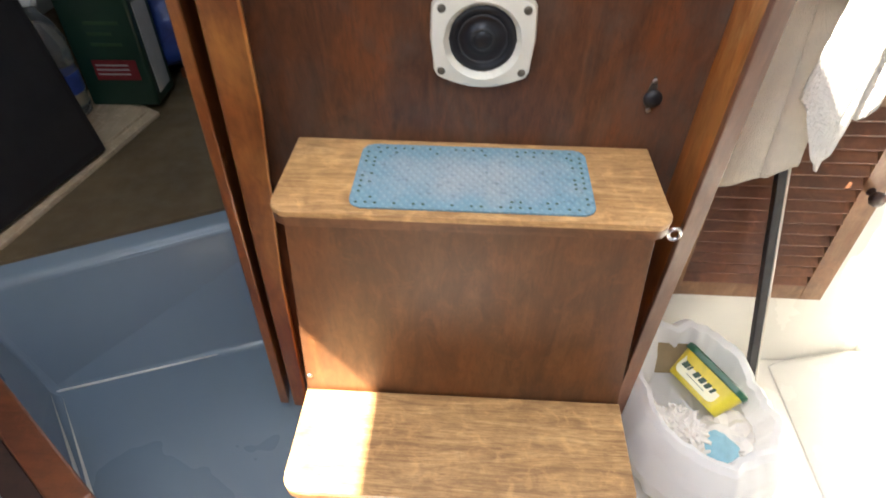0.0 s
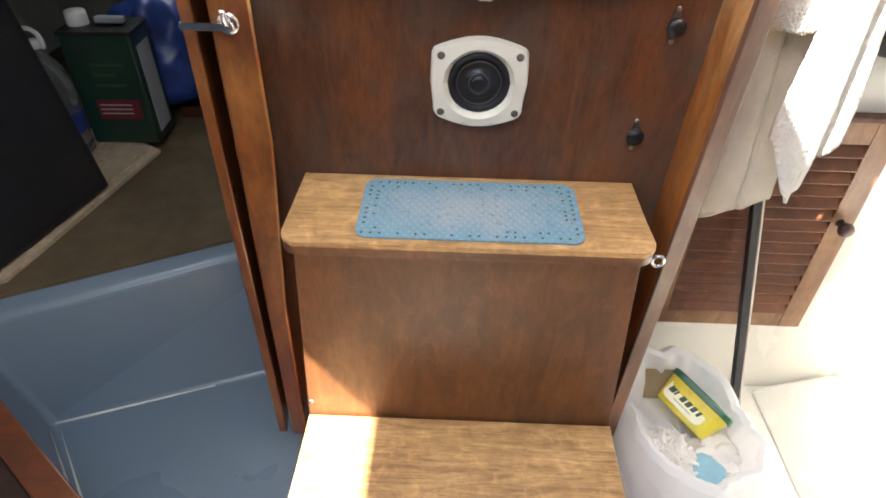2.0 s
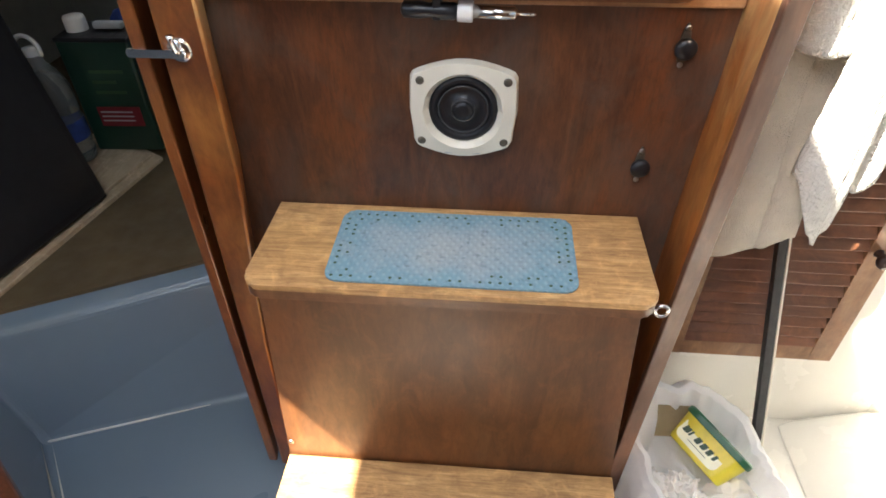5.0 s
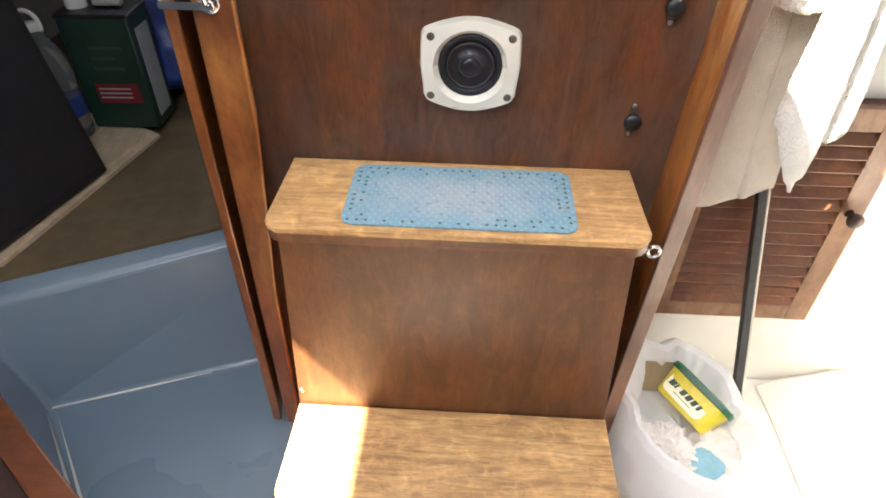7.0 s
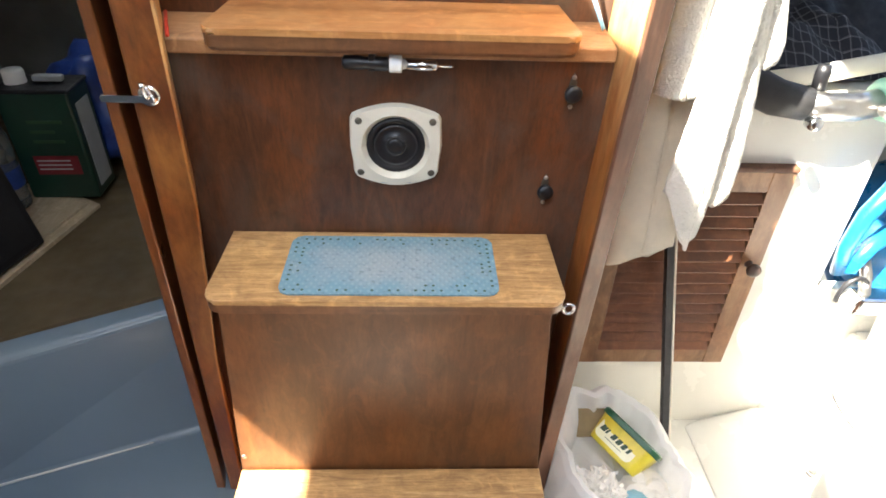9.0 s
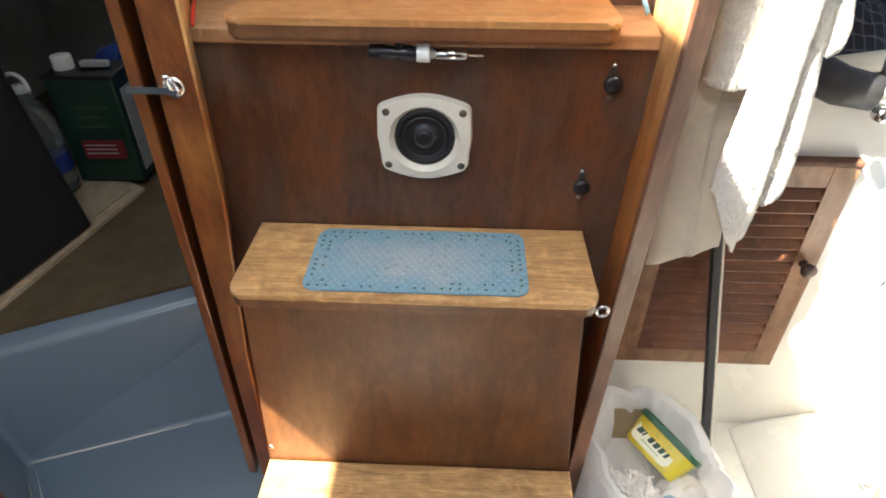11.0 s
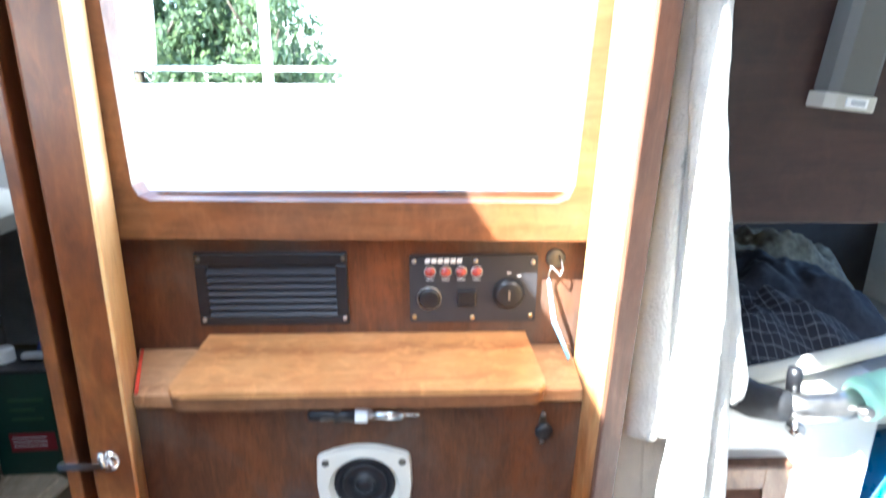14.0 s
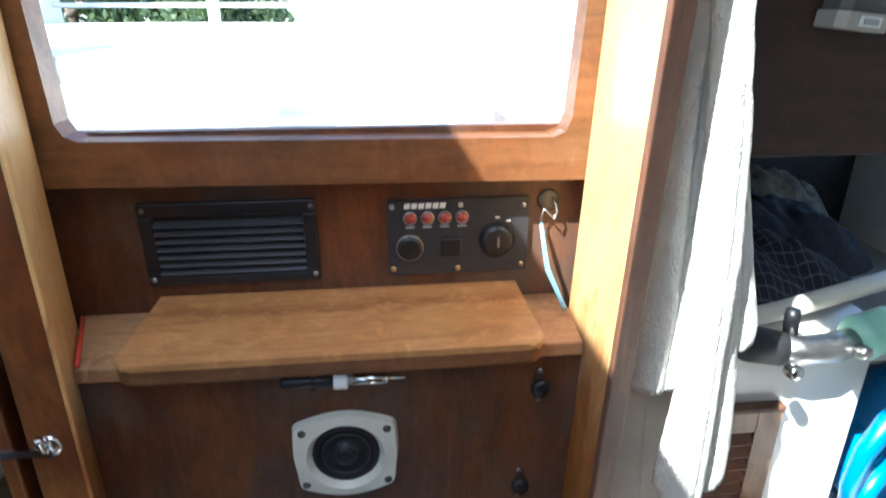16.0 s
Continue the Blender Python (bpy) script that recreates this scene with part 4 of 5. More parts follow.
part("rail", box(LX0 + 0.040, LX1 - 0.040, LY + 0.001, 1.194, LZ0, LZ0 + 0.040, 0.0008), LOUVRE_FRAME, door)
part("rail", box(LX0 + 0.040, LX1 - 0.040, LY + 0.001, 1.194, LZ1 - 0.041, LZ1, 0.0008), LOUVRE_FRAME, door)
part("cap", box(LX0 - 0.002, LX1 + 0.002, LY - 0.004, 1.194, LZ1 + 0.001, LZ1 + 0.012, 0.003), TRIM, door, "dark top edge")
part("backing", box(LX0 + 0.04, LX1 - 0.04, 1.1915, 1.1945, LZ0 + 0.035, LZ1 - 0.04), DARK_PLY, door)
zs = np.linspace(LZ0 + 0.052, LZ1 - 0.054, 15)
for z in zs:
    s = part("slat", box(LX0 + 0.0435, LX1 - 0.0435, -0.0155, 0.0155, -0.0022, 0.0022, 0.0012, 1, Matrix.Translation((0, 1.1835, float(z))) @ pose(0, 0, 0, 52)), LOUVRE, door)
part("knob", lathe([(0.0085, 0), (0.0065, 0.004), (0.006, 0.010), (0.012, 0.016), (0.0145, 0.022), (0.013, 0.028), (0.006, 0.031), (0.0001, 0.0315)], (0.692, LY, 0.497), (0, -1, 0), 24, cap=False), DARK_PLY, door, "dark turned wooden knob", True)

pl = thing("batten", (0.57, 1.03, 0.0), "dark batten with a cream edge leaning on the locker", "batten")
a, b = Vector((0.588, 1.018, 0.0)), Vector((0.505, 1.172, 0.62))
ax = (b - a).normalized()
sd_ = Vector((1, 0, 0)) - ax * ax.x
sd_.normalize()
nr = ax.cross(sd_)
def bar(o, w0, w1, d):
    q = lambda c: [c + sd_ * w0 - nr * d, c + sd_ * w1 - nr * d, c + sd_ * w1 + nr * d, c + sd_ * w0 + nr * d]
    return soften(quad_prism(q(a), q(b)), 0.0015)
part("core", bar(0, -0.011, 0.004, 0.008), RUBBER, pl, "black face")
part("edging", bar(0, 0.0045, 0.009, 0.0082), IVORY, pl, "cream edge strip")

# ---- rubbish bag ----
BX, BY = 0.437, 0.955


def bag_film(prof, rough):
    """A turned film of (height, radius) rows, pushed into soft folds."""
    def fn(u, v):
        a = 2 * math.pi * u
        k = v * (len(prof) - 1)
        i = min(int(k), len(prof) - 2)
        f = k - i
        f = f * f * (3 - 2 * f)
        z = prof[i][0] * (1 - f) + prof[i + 1][0] * f
        r = prof[i][1] * (1 - f) + prof[i + 1][1] * f
        c, s = math.cos(a), math.sin(a)
        r += rough * (0.016 * N(c * 1.6, s * 1.6, z * 4, 1.5) + 0.007 * N(c * 4, s * 4, z * 5 + 4, 1.6) + 0.0025 * N(c * 11, s * 11, z * 16, 1.5))
        z += (0.04 * N(c * 1.1, s * 1.1, 5.0) + 0.012 * N(c * 2.4, s * 2.4, 1.0) - 0.03 * c + 0.02 * s) * min(1, z / 0.1) * (1 if z > 0.15 else 0.5)
        return (BX + r * c * 0.96, BY + r * s * 1.06, max(0.003, z * 0.91))
    return fn


bag = thing("rubbish_bag", (BX, BY, 0), "crumpled white polythene rubbish bag standing open on the sole", "bag")
part("skin", sheet(110, 40, bag_film([(0.0, 0.10), (0.05, 0.158), (0.12, 0.172), (0.18, 0.158), (0.215, 0.142), (0.224, 0.132)], 1.0)), BAG, bag, "", True)
part("lining", sheet(110, 34, bag_film([(0.224, 0.132), (0.218, 0.120), (0.185, 0.112), (0.145, 0.100), (0.125, 0.06), (0.12, 0.0)], 1.0)), BAG, bag, "film folded inside", True)


def crumple(where, r, seed, flat=1.0, sub=3, amp=0.45, freq=1.9):
    bm = bmesh.new()
    bmesh.ops.create_icosphere(bm, subdivisions=sub, radius=1)
    for w in bm.verts:
        c = w.co.copy()
        k = 1 + amp * (abs(N(c.x + seed, c.y, c.z, freq)) * 1.6 - 0.3) + 0.25 * amp * N(c.x, c.y + seed, c.z, 5)
        w.co = Vector((c.x * r * k, c.y * r * k, c.z * r * k * flat)) + Vector(where)
    return bm


TUBM = Matrix.Translation((0.461, 1.006, 0.155)) @ Euler((radians(-52), radians(10), radians(-52)), "XYZ").to_matrix().to_4x4()
tub = thing("margarine_tub", (0.46, 1.02, 0.12), "yellow margarine tub with a dark green lid lying in the bag", "tub")


def tub_ring(w, d, r, z):
    return [(x, y, z) for x, y in rounded(-w, w, -d, d, r)]


def loft(rings):
    bm = bmesh.new()
    R = [[bm.verts.new(p) for p in r] for r in rings]
    for p, q in zip(R, R[1:]):
        for i in range(len(p)):
            bm.faces.new((p[i], p[(i + 1) % len(p)], q[(i + 1) % len(p)], q[i]))
    bm.faces.new(R[0]), bm.faces.new(R[-1])
    return bm


def placed(bm, m):
    bmesh.ops.transform(bm, matrix=m, verts=bm.verts)
    return bm


part("body", placed(loft([tub_ring(0.056, 0.036, 0.018, -0.034), tub_ring(0.058, 0.038, 0.02, -0.031), tub_ring(0.066, 0.046, 0.022, 0.024)]), TUBM), TUB_YELLOW, tub)
part("lid", placed(loft([tub_ring(0.069, 0.049, 0.023, 0.022), tub_ring(0.070, 0.050, 0.024, 0.024), tub_ring(0.070, 0.050, 0.024, 0.033), tub_ring(0.066, 0.046, 0.022, 0.036)]), TUBM), TUB_GREEN, tub, "dark green lid")
face = TUBM @ Matrix.Translation((0, -0.0425, -0.003)) @ pose(0, 0, 0, 90 - 8)
part("label", placed(slab(rounded(-0.054, 0.036, -0.021, 0.023, 0.012), -0.001, 0.0006), face), TUB_PALE, tub, "pale label panel")
bm = bmesh.new()
for i, (h, w_) in enumerate(((0.021, 0.012), (0.022, 0.004), (0.013, 0.010), (0.013, 0.010), (0.013, 0.009), (0.013, 0.006))):
    x = -0.048 + i * 0.0134
    o_ = rounded(x, x + w_, -0.006, -0.006 + h, 0.002, seg=2)
    slab([(p + 0.25 * q, q) for p, q in o_], 0.0008, 0.0014, bm=bm)
part("print", placed(bm, face), INK, tub, "dark printed shapes")
part("print", placed(slab([(-0.03, -0.0125), (0.012, -0.0125), (0.012, -0.0115), (-0.03, -0.0115)], 0.0008, 0.0013), face), INK, tub)
for i, (dx, dy, dz, r) in enumerate(((-0.06, -0.045, 0.15, 0.03), (-0.025, -0.06, 0.155, 0.028), (-0.055, -0.085, 0.145, 0.026), (-0.03, -0.02, 0.14, 0.024), (-0.02, -0.095, 0.135, 0.022), (-0.075, -0.02, 0.14, 0.02))):
    tagged(part("tissue", crumple((BX + dx - 0.01, BY + dy, dz), r * 0.95, i * 3.1, 0.95, 4, 0.75, 2.8), TISSUE), "crumpled white paper tissue in the rubbish bag", "tissue", "tissues in the bag")
tagged(part("peel", crumple((BX - 0.085, BY - 0.055, 0.13), 0.03, 9.0, 0.5), PEEL), "dried orange peel in the rubbish bag", "peel")
tagged(part("peel", crumple((BX - 0.07, BY - 0.1, 0.125), 0.022, 5.0, 0.6), PEEL), "dried orange peel in the rubbish bag", "peel")
tagged(part("wrapper", crumple((BX + 0.015, BY - 0.08, 0.135), 0.038, 2.0, 0.35, 3, 0.25), SPONGE), "pale blue wrapper in the rubbish bag", "wrapper")
tagged(part("wrapper", crumple((BX + 0.055, BY - 0.045, 0.12), 0.05, 7.0, 0.5, 3, 0.6), TISSUE), "crumpled white wrapper in the rubbish bag", "wrapper")
card = Matrix.Translation((BX - 0.035, BY + 0.095, 0.17)) @ pose(0, 0, 0, 55, 12, 10)
tagged(part("card", placed(box(-0.035, 0.035, -0.03, 0.03, -0.001, 0.001, 0.0005, 1), card), CARDBOARD), "piece of brown card in the rubbish bag", "card")

# ---- head compartment on starboard ----
structure("head_plinth", soften(quad_prism([(0.68, 0.30, 0.0), (1.4, 0.30, 0.0), (1.4, 1.194, 0.0), (0.68, 1.194, 0.0)], [(0.85, 0.46, 0.06), (1.4, 0.46, 0.06), (1.4, 1.194, 0.06), (0.85, 1.194, 0.06)]), 0.02, 4), GEL, "white moulded plinth on the cabin sole", "plinth")
structure("head_bench", slab(rounded(0.98, 1.4, 0.1, 1.194, 0.03, (1, 1, 0, 1)), 0.06, 0.30, 0.02, "z", 4), GEL, "white moulded bench beside the hull", "bench")
head = thing("marine_toilet", (0.93, 0.885, 0.06), "white marine toilet with a closed seat", "toilet")


def oval(cx, cy, rx, ry, z, n=40):
    return [(cx + rx * math.cos(2 * math.pi * i / n), cy + ry * math.sin(2 * math.pi * i / n), z) for i in range(n)]


part("bowl", loft([oval(0.93, 0.885, 0.09, 0.09, 0.061), oval(0.93, 0.885, 0.10, 0.10, 0.2), oval(0.93, 0.885, 0.145, 0.15, 0.33), oval(0.93, 0.885, 0.155, 0.165, 0.37), oval(0.93, 0.885, 0.15, 0.16, 0.376)]), WHITE, head, "", True)
part("seat", loft([oval(0.93, 0.885, 0.155, 0.165, 0.379), oval(0.93, 0.885, 0.163, 0.173, 0.383), oval(0.93, 0.885, 0.163, 0.173, 0.392), oval(0.93, 0.885, 0.155, 0.165, 0.396)]), WHITE, head, "", True)
part("lid", loft([oval(0.93, 0.885, 0.15, 0.16, 0.399), oval(0.93, 0.885, 0.158, 0.168, 0.403), oval(0.93, 0.885, 0.158, 0.168, 0.410), oval(0.93, 0.885, 0.14, 0.15, 0.418), oval(0.93, 0.885, 0.05, 0.05, 0.421)]), WHITE, head, "", True)
part("bolt", lathe([(0.012, 0), (0.012, 0.004), (0.008, 0.006), (0.008, 0.011), (0.0001, 0.012)], (0.895, 1.0, 0.061), (0, 0, 1), 12, cap=False), STEEL, head)

pump = thing("hand_pump", (0.93, 1.05, 0.30), "chrome and black hand pump beside the bench", "pump")
part("barrel", tube([(1.02, 1.12, 0.302), (1.01, 1.12, 0.40), (1.0, 1.12, 0.46)], [0.035, 0.034, 0.03], 20), WHITE, pump, "", True)
part("bracket", soften(quad_prism([(0.88, 1.09, 0.435), (1.03, 1.08, 0.435), (1.03, 1.15, 0.435), (0.88, 1.15, 0.435)], [(0.89, 1.095, 0.47), (1.02, 1.09, 0.47), (1.02, 1.14, 0.47), (0.89, 1.14, 0.47)]), 0.006), CHROME, pump)
part("rod", tube([(0.91, 1.12, 0.465), (0.90, 1.13, 0.51), (0.895, 1.15, 0.54)], 0.011, 12), STEEL, pump, "", True)
part("grip", tube([(0.885 + 0.028 * math.cos(a), 1.12, 0.46 + 0.045 * math.sin(a)) for a in np.linspace(0.2, 3.4, 18)], 0.005, 8), BLACK, pump, "", True)
can_blue = thing("water_carrier", (0.98, 1.26, 0.3), "bright blue plastic water carrier with a moulded handle", "water carrier")
part("body", crumple((1.10, 1.30, 0.50), 0.155, 4.2, 1.1, 4, 0.16, 1.1), BRIGHT_BLUE, can_blue, "", True)
part("handle", tube([(0.96, 1.16, 0.74), (0.87, 1.13, 0.70), (0.835, 1.12, 0.65), (0.826, 1.12, 0.58), (0.832, 1.12, 0.522), (0.852, 1.12, 0.528), (0.88, 1.13, 0.575), (0.96, 1.17, 0.60)], [0.018, 0.018, 0.016, 0.014, 0.013, 0.014, 0.016, 0.017], 14), BRIGHT_BLUE, can_blue, "", True)
part("base", crumple((1.10, 1.30, 0.38), 0.12, 8.0, 0.7, 3, 0.2), BRIGHT_BLUE, can_blue, "", True)

# hose over the worktop
hose = thing("shower_hose", (0.8, 1.16, 0.80), "black hose with a grey metal joiner and mint green end", "hose")
part("tube", tube([(0.53, 1.24, 0.885), (0.575, 1.19, 0.862), (0.62, 1.165, 0.845), (0.67, 1.155, 0.838)], [0.030, 0.031, 0.030, 0.027], 18), RUBBER, hose, "black rubber hose", True)
part("joiner", tube([(0.655, 1.155, 0.84), (0.70, 1.15, 0.836), (0.75, 1.152, 0.836), (0.795, 1.16, 0.842)], [0.0225, 0.024, 0.024, 0.023], 20), STEEL, hose, "grey metal joiner", True)
part("clamp", lathe([(0.011, 0), (0.012, 0.004), (0.012, 0.018), (0.008, 0.022)], (0.668, 1.128, 0.818), (0, -1, 0.2), 14), CHROME, hose, "", True)
part("clamp", lathe([(0.010, 0), (0.011, 0.004), (0.011, 0.014), (0.007, 0.018)], (0.785, 1.135, 0.84), (0, -1, 0.1), 14), STEEL, hose, "", True)
part("peg", lathe([(0.011, 0), (0.012, 0.03), (0.010, 0.042)], (0.685, 1.165, 0.858), (0, 0.1, 1), 14), BLACK, hose, "", True)
part("end_cap", lathe([(0.03, 0), (0.037, 0.012), (0.037, 0.022), (0.033, 0.026), (0.036, 0.034), (0.036, 0.07), (0.022, 0.085)], (0.79, 1.16, 0.842), (1, 0.1, 0.25), 24), MINT, hose, "mint green end cap", True)
rod = thing("boat_hook", (0.8, 1.22, 0.86), "pale cream pole lying on the worktop", "pole")
part("pole", tube([(0.585, 1.215, 0.8495), (0.72, 1.235, 0.862), (0.86, 1.26, 0.88), (1.05, 1.3, 0.90)], 0.0165, 16), IVORY, rod, "", True)


def heap(name, label, material, cx, cy, rx, ry, z0, h, seed, category="clothes", rough=1.0):
    """A soft folded pile on a support."""
    def fn(u, v):
        a, r = 2 * math.pi * u, v
        c, s = math.cos(a), math.sin(a)
        k = 1 + 0.16 * N(c * 1.5 + seed, s * 1.5, 0.3)
        x, y = cx + rx * r * k * c, cy + ry * r * k * s
        prof = (1 - r ** 2.6)
        z = z0 + 0.004 + h * prof * (1 + 0.28 * N(x * 8 + seed, y * 8, 0.0)) + rough * prof * (0.03 * abs(N(x * 16, y * 16 + seed, 1.0)) + 0.010 * N(x * 45, y * 45, seed)) + 0.012 * math.sin(38 * (x * 0.6 + y) + 3 * N(x * 6, y * 6, seed)) * prof
        return (x, y, max(z, z0 + 0.003))
    bm = sheet(80, 36, fn)
    bmesh.ops.remove_doubles(bm, verts=bm.verts, dist=1e-5)
    return tagged(part(name, bm, material, None, "", True), label, category)


heap("plaid_shirt", "dark navy plaid shirt in a heap on the worktop", PLAID, 0.70, 1.42, 0.27, 0.17, 0.832, 0.09, 1.3)
heap("dark_jacket", "black jacket crumpled over the shirt", DARK_CLOTH, 0.80, 1.52, 0.32, 0.16, 0.832, 0.11, 6.1)
heap("drab_bag", "mottled drab cloth bag behind the jacket", CAMO, 0.86, 1.68, 0.30, 0.14, 0.832, 0.145, 3.3, "bag", 1.6)
heap("dark_trousers", "dark folded trousers at the worktop edge", DARK_CLOTH, 0.60, 1.34, 0.16, 0.10, 0.832, 0.075, 2.2)

lamp = thing("strip_light", (0.74, 1.24, 1.29), "grey fluorescent strip light with an ivory switch end, unlit", "light")
LM = Matrix.Translation((0.722, 1.2595, 1.305)) @ pose(0, 0, 0, 0, 6, 0)
part("diffuser", placed(slab([(-0.037, -0.002), (0.044, -0.002), (0.040, -0.032), (0.028, -0.043), (-0.022, -0.043), (-0.034, -0.032)], 0.024, 0.44, 0.002), LM), DIFFUSER, lamp, "grey ribbed diffuser")
part("end_cap", placed(slab([(-0.042, -0.001), (0.048, -0.001), (0.044, -0.036), (0.032, -0.047), (-0.026, -0.047), (-0.038, -0.036)], 0.0, 0.0235, 0.002), LM), SHADE_CAP, lamp, "ivory end cap")
part("switch", placed(box(-0.012, 0.022, -0.0505, -0.047, 0.005, 0.019, 0.001), LM), WHITE, lamp)
part("rocker", placed(box(-0.006, 0.016, -0.053, -0.0505, 0.008, 0.016, 0.001), LM), GREY_LABEL, lamp)

# ---- quarter berth stowage ----
BZ = 0.298
sheet_a = slab([(-1.5, 1.0), (-1.02, 1.10), (-0.952, 1.145), (-0.885, 1.52), (-0.853, 1.695), (-1.0, 1.78), (-1.5, 1.9)], BZ, BZ + 0.011, 0.0015)
tagged(part("plywood_sheet", sheet_a, PLYWOOD), "pale plywood sheet with a rough edge on the berth", "board")
sheet_b = slab([(-1.5, 1.03), (-1.06, 1.12), (-0.985, 1.16), (-0.915, 1.52), (-0.880, 1.69), (-1.05, 1.76), (-1.5, 1.85)], BZ + 0.0115, BZ + 0.019, 0.0015)
tagged(part("plywood_sheet", sheet_b, PLYWOOD), "pale plywood sheet lying on another sheet", "board")
PB = BZ + 0.0195
tv = thing("flat_screen", (-0.95, 1.33, PB), "black flat screen standing on its edge on the plywood", "screen")
e0, e1 = Vector((-0.895, 1.493, PB)), Vector((-0.975, 1.13, PB))
al = (e1 - e0).normalized()
up_ = Vector((-0.22, 0.10, 0.97)).normalized()
th = al.cross(up_).normalized() * 0.03
q0 = [e0, e1, e1 + th, e0 + th]
part("casing", soften(quad_prism(q0, [p + up_ * 0.50 for p in q0]), 0.006), MATT_BLACK, tv)
g0 = [e0 + al * 0.018, e1 - al * 0.018]
g0 = [p + up_ * 0.02 - th * 0.03 for p in g0] + [p + up_ * 0.02 + th * 0.03 for p in reversed(g0)]
part("glass", quad_prism(g0, [p + up_ * 0.46 for p in g0]), BLACK, tv, "glossy black face")

can = thing("oil_can", (-0.947, 1.765, PB), "dark green oil tin with a white cap and grey side label", "oil can")
CM = Matrix.Translation((-0.947, 1.768, PB)) @ Matrix.Diagonal((1.08, 1.05, 1.36, 1)) @ pose(0, 0, 0, 0, 0, 3)
part("body", placed(box(-0.083, 0.083, -0.057, 0.057, 0, 0.225, 0.006), CM), GREEN_TIN, can)
part("rim", placed(box(-0.085, 0.085, -0.059, 0.059, 0.219, 0.227, 0.003), CM), BLACK, can)
part("cap", placed(lathe([(0.024, 0), (0.024, 0.022), (0.022, 0.026), (0.0001, 0.026)], (-0.052, 0.0, 0.226), cap=False), CM), WHITE, can, "white screw cap", True)
part("handle", placed(box(-0.01, 0.058, -0.010, 0.010, 0.230, 0.242, 0.004), CM), GREY_LABEL, can, "pale carrying handle")
part("side_label", placed(box(0.0832, 0.0845, -0.035, 0.035, 0.02, 0.195), CM), GREY_LABEL, can, "pale grey side label")
part("front_label", placed(box(-0.045, 0.06, -0.0582, -0.0572, 0.055, 0.095), CM), RED_LABEL, can, "dark red front label")
for z, w_ in ((0.165, 0.05), (0.145, 0.035), (0.125, 0.045)):
    part("print", placed(box(-0.03, -0.03 + w_ * 1.6, -0.0582, -0.0572, z - 0.003, z + 0.003), CM), INK, can)
for z in (0.085, 0.076, 0.067):
    part("print", placed(box(-0.038, 0.04, -0.0592, -0.0584, z - 0.0012, z + 0.0012), CM), GREY_LABEL, can)

bt = thing("water_bottle", (-1.065, 1.66, PB), "clear plastic water bottle with a blue label and white handle", "bottle")
part("body", lathe([(0.03, 0.0), (0.048, 0.004), (0.05, 0.03), (0.047, 0.04), (0.05, 0.05), (0.05, 0.12), (0.047, 0.13), (0.05, 0.14), (0.05, 0.2), (0.035, 0.24), (0.018, 0.265), (0.016, 0.285)], (-1.065, 1.66, PB + 0.0005), seg=32), BOTTLE, bt, "", True)
part("label", lathe([(0.0505, 0.065), (0.0508, 0.07), (0.0508, 0.115), (0.0505, 0.118)], (-1.065, 1.66, PB), seg=32, cap=False), BLUE_BAG, bt, "blue wrap label", True)
part("cap", lathe([(0.018, 0.284), (0.018, 0.302), (0.0001, 0.303)], (-1.065, 1.66, PB), seg=24, cap=False), WHITE, bt, "", True)
part("handle", tube([(-1.065 + 0.03 * math.cos(a), 1.65, PB + 0.30 + 0.034 * math.sin(a)) for a in np.linspace(-0.4, math.pi + 0.4, 14)], 0.0055, 10), WHITE, bt, "white carrying loop", True)


bb = thing("sail_bag", (-0.90, 2.06, BZ), "crumpled blue tarpaulin bag behind the oil tin", "bag")
part("sack", crumple((-0.90, 2.08, BZ + 0.17), 0.20, 3.7, 0.95, 4, 0.35, 1.5), BLUE_BAG, bb, "", True)
part("roll", crumple((-0.70, 2.15, BZ + 0.10), 0.15, 1.7, 0.8, 4, 0.3, 1.6), BLUE_BAG, bb, "", True)
fid = tagged(part("fiddle", box(-0.875, -0.42, 1.915, 1.935, BZ, BZ + 0.03, 0.003), BEAM), "low red-brown wooden strip across the berth", "strip", "", "structure")

# ---- cockpit and outside ----
structure("cockpit_sole", box(-0.36, 0.36, 1.24, 3.1, 0.86, 0.9), DECK, "white cockpit floor", "cockpit")
structure("cockpit_side_port", box(-0.398, -0.362, 1.245, 3.1, 0.86, 1.2415), DECK, "white side of the cockpit well", "cockpit")
structure("cockpit_seat_port", slab(rounded(-1.2, -0.361, 1.245, 3.1, 0.03), 1.2425, 1.275, 0.015, "z", 3), DECK, "white moulded cockpit seat", "cockpit seat")
structure("cockpit_seat_starboard", slab(rounded(0.361, 1.2, 2.005, 3.1, 0.03), 0.9, 1.26, 0.015, "z", 3), DECK, "white moulded cockpit seat", "cockpit seat")
structure("cockpit_seat_top", slab(rounded(0.361, 1.2, 1.3, 2.0, 0.01), 1.495, 1.52, 0.004, "z", 3), DECK, "white deck beside the cockpit", "deck")
structure("transom", slab(rounded(-1.25, 1.25, 3.1, 3.22, 0.03), 0.8, 1.27, 0.015, "z", 3), DECK, "white moulded transom", "transom")
structure("coaming_port", slab(rounded(-1.3, -1.2, 1.2, 3.2, 0.03), 0.9, 1.46, 0.02, "z", 3), DECK, "white cockpit coaming", "coaming")
structure("coaming_starboard", slab(rounded(1.2, 1.3, 2.0, 3.2, 0.03), 0.9, 1.46, 0.02, "z", 3), DECK, "white cockpit coaming", "coaming")

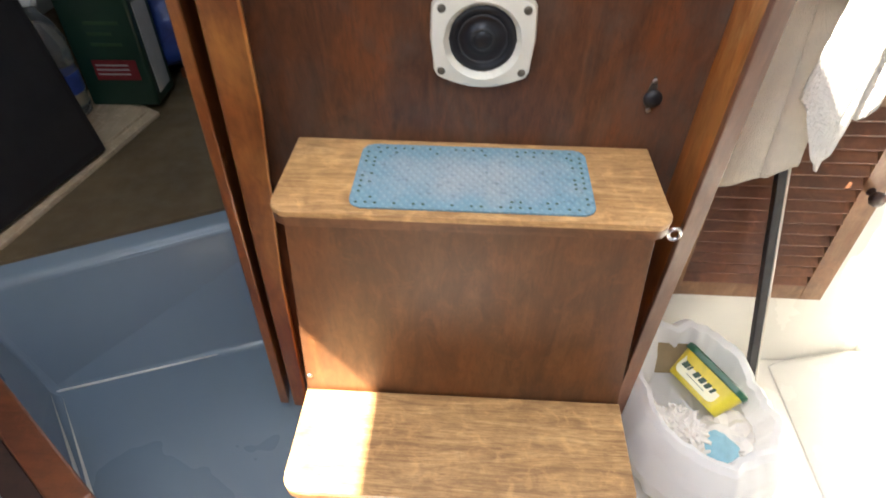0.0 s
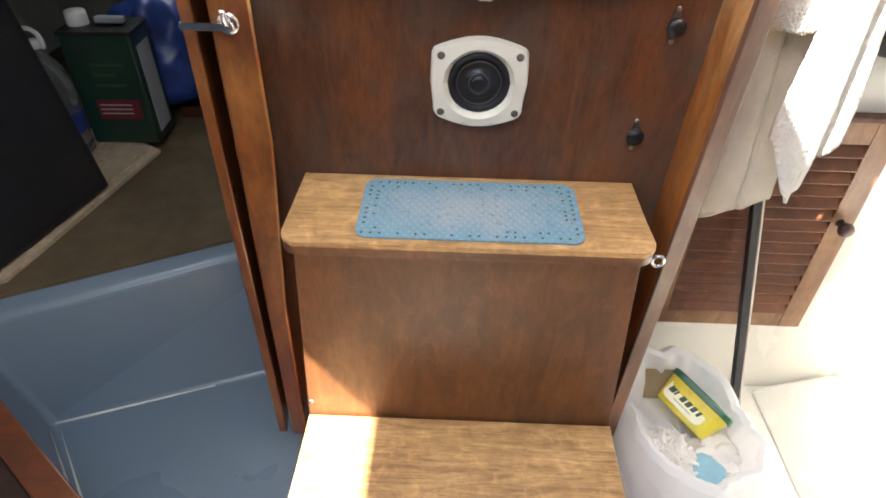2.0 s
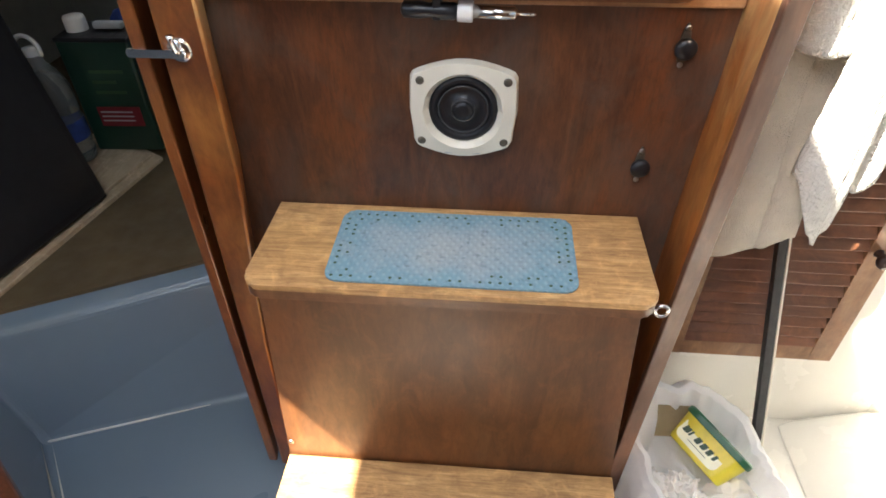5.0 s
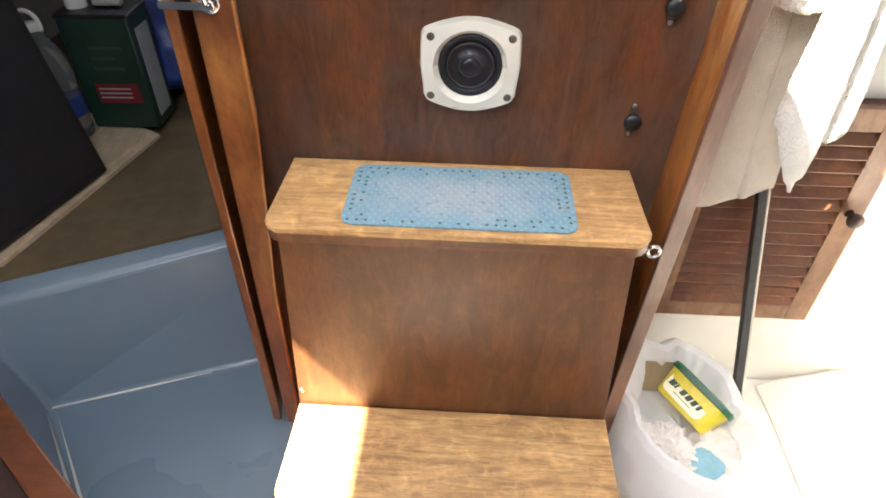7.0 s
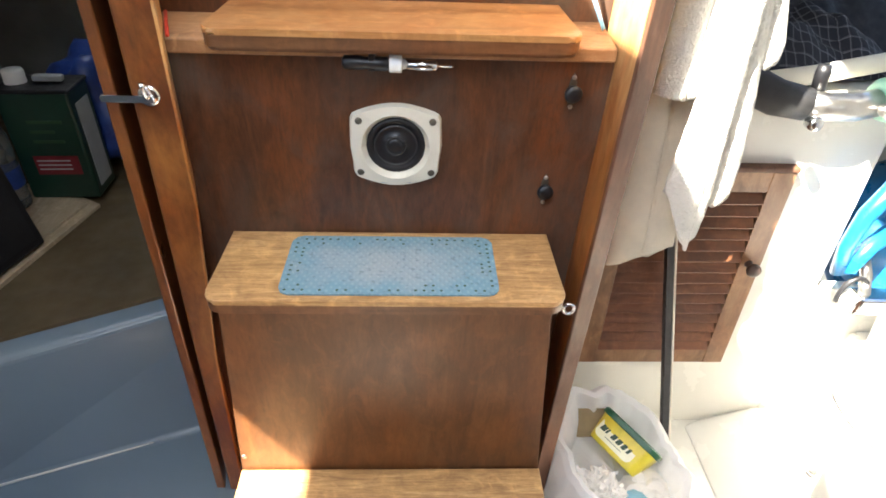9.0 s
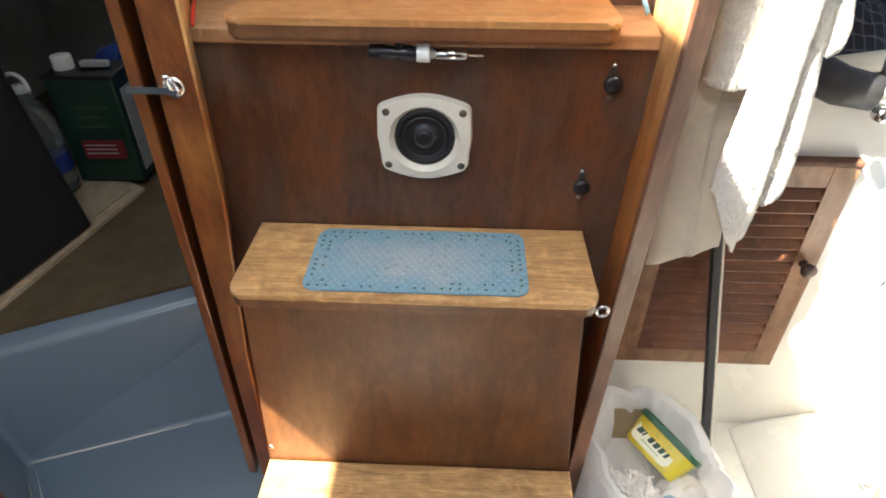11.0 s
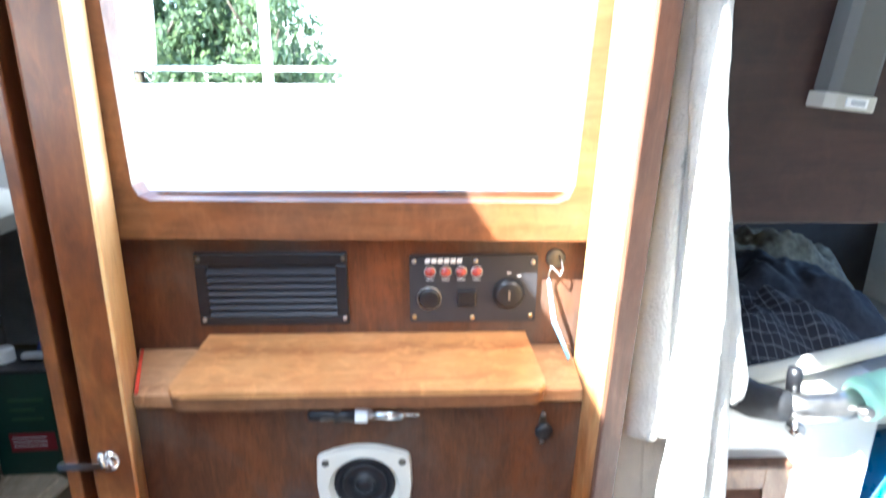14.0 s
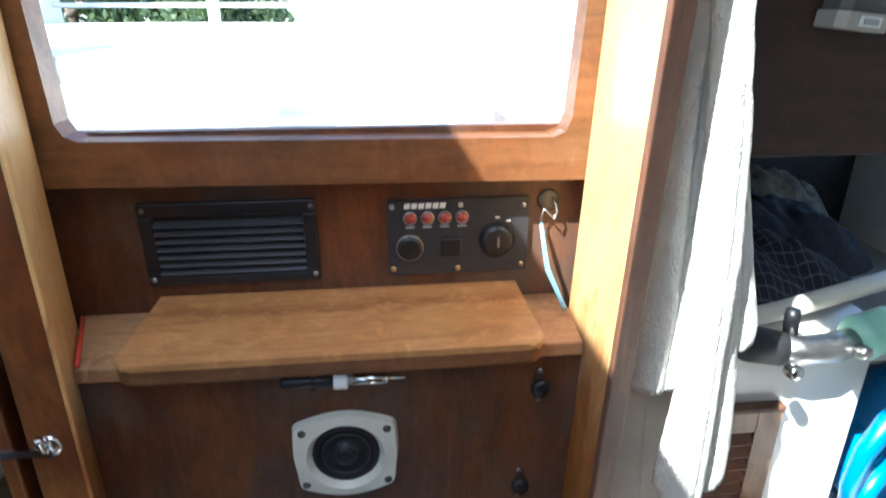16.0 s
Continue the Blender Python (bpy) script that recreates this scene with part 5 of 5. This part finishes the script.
rail = thing("stern_rail", (0, 3.16, 1.27), "white tubular stern rail above the transom", "rail")
part("top_bar", tube([(-1.25, 3.0, 1.93), (-1.2, 3.12, 1.93), (-1.1, 3.16, 1.93), (1.1, 3.16, 1.93), (1.2, 3.12, 1.93)], 0.0125, 10), WHITE, rail, "", True)
part("middle_bar", tube([(-1.25, 3.0, 1.34), (-1.2, 3.12, 1.34), (-1.1, 3.16, 1.34), (1.1, 3.16, 1.34)], 0.010, 10), WHITE, rail, "", True)
for x in (-0.60, 0.9):
    part("stanchion", tube([(x, 3.16, 1.27), (x, 3.16, 1.93)], 0.024, 10), WHITE, rail, "", True)
part("wire", tube([(-1.6, 3.3, 2.02), (-1.1, 3.2, 1.90), (-0.60, 3.16, 1.81), (-0.1, 3.16, 1.78)], 0.011, 8), WHITE, rail, "", True)
buoy = thing("mast_case", (-1.115, 3.05, 1.3), "white canvas cover with dark lacing on a pole", "cover")
part("cover", tube([(-1.115, 3.05, 1.36), (-1.115, 3.05, 1.6), (-1.105, 3.05, 1.9), (-1.115, 3.05, 2.3)], [0.07, 0.085, 0.09, 0.085], 20), DECK, buoy, "", True)
for i in range(7):
    part("lacing", box(-1.092, -1.084, 2.952, 2.958, 1.70 + i * 0.06, 1.735 + i * 0.06, 0.001, 1), BLACK, buoy)

structure("ground", slab([(-3000, -3000), (3000, -3000), (3000, 3000), (-3000, 3000)], -1.25, -1.2), SEA, "pale flat quayside ground", "ground")


def tree(x, y, base, top, spread, leaves, seed, label):
    rnd = random.Random(seed)
    root = thing("tree", (x, y, base), label, "tree", "trees behind the boat")
    bm = tube([(x, y, base), (x + 0.1, y, base + (top - base) * 0.3), (x, y + 0.1, base + (top - base) * 0.8)], [0.22, 0.16, 0.05], 10)
    for i in range(9):
        a, h = rnd.uniform(0, 6.28), rnd.uniform(0.25, 0.8)
        p = Vector((x, y, base + (top - base) * h))
        tube([p, p + Vector((math.cos(a), math.sin(a), 0.5)) * spread * 0.45, p + Vector((math.cos(a), math.sin(a), 0.75)) * spread * 0.8], [0.07, 0.045, 0.015], 6, bm)
    part("trunk", bm, BARK, root, "", True)
    clumps = []
    for i in range(46):
        a, r, h = rnd.uniform(0, 6.28), spread * rnd.random() ** 0.5, rnd.uniform(0.02, 1.0)
        k = math.sin(math.pi * (0.15 + 0.8 * h)) ** 0.6
        clumps.append((Vector((x + r * k * math.cos(a), y + r * k * math.sin(a), base + (top - base) * h)), rnd.uniform(0.35, 0.75)))
    vs, fs = [], []
    for i in range(leaves):
        c, s = clumps[i % len(clumps)]
        d = Vector((rnd.gauss(0, 1), rnd.gauss(0, 1), rnd.gauss(0, 0.8)))
        p = c + d.normalized() * s * rnd.random() ** 0.4
        q = Euler((rnd.uniform(0, 6.28), rnd.uniform(0, 6.28), rnd.uniform(0, 6.28))).to_matrix()
        l = rnd.uniform(0.06, 0.125)
        n0 = len(vs)
        vs += [p + q @ Vector(o_) * l for o_ in ((-1, 0, 0), (0, -0.5, 0.08), (1, 0, 0), (0, 0.5, 0.08))]
        fs.append((n0, n0 + 1, n0 + 2, n0 + 3))
    me = bpy.data.meshes.new("crown")
    me.from_pydata(vs, [], fs)
    me.materials.append(LEAF)
    ob = new("crown", me)
    ob.parent = root
    ob.location = -PLACE[root]
    ob["kind"] = "stuff"


for i, (x, y, top, spread) in enumerate(((-6.2, 14.5, 3.4, 1.7), (-4.7, 15.5, 3.1, 1.6), (-3.4, 14.8, 2.9, 1.35), (-7.6, 16.0, 3.6, 1.8))):
    tree(x, y, -1.2, top, spread, 10500, 11 + i, "leafy green tree standing beyond the stern")
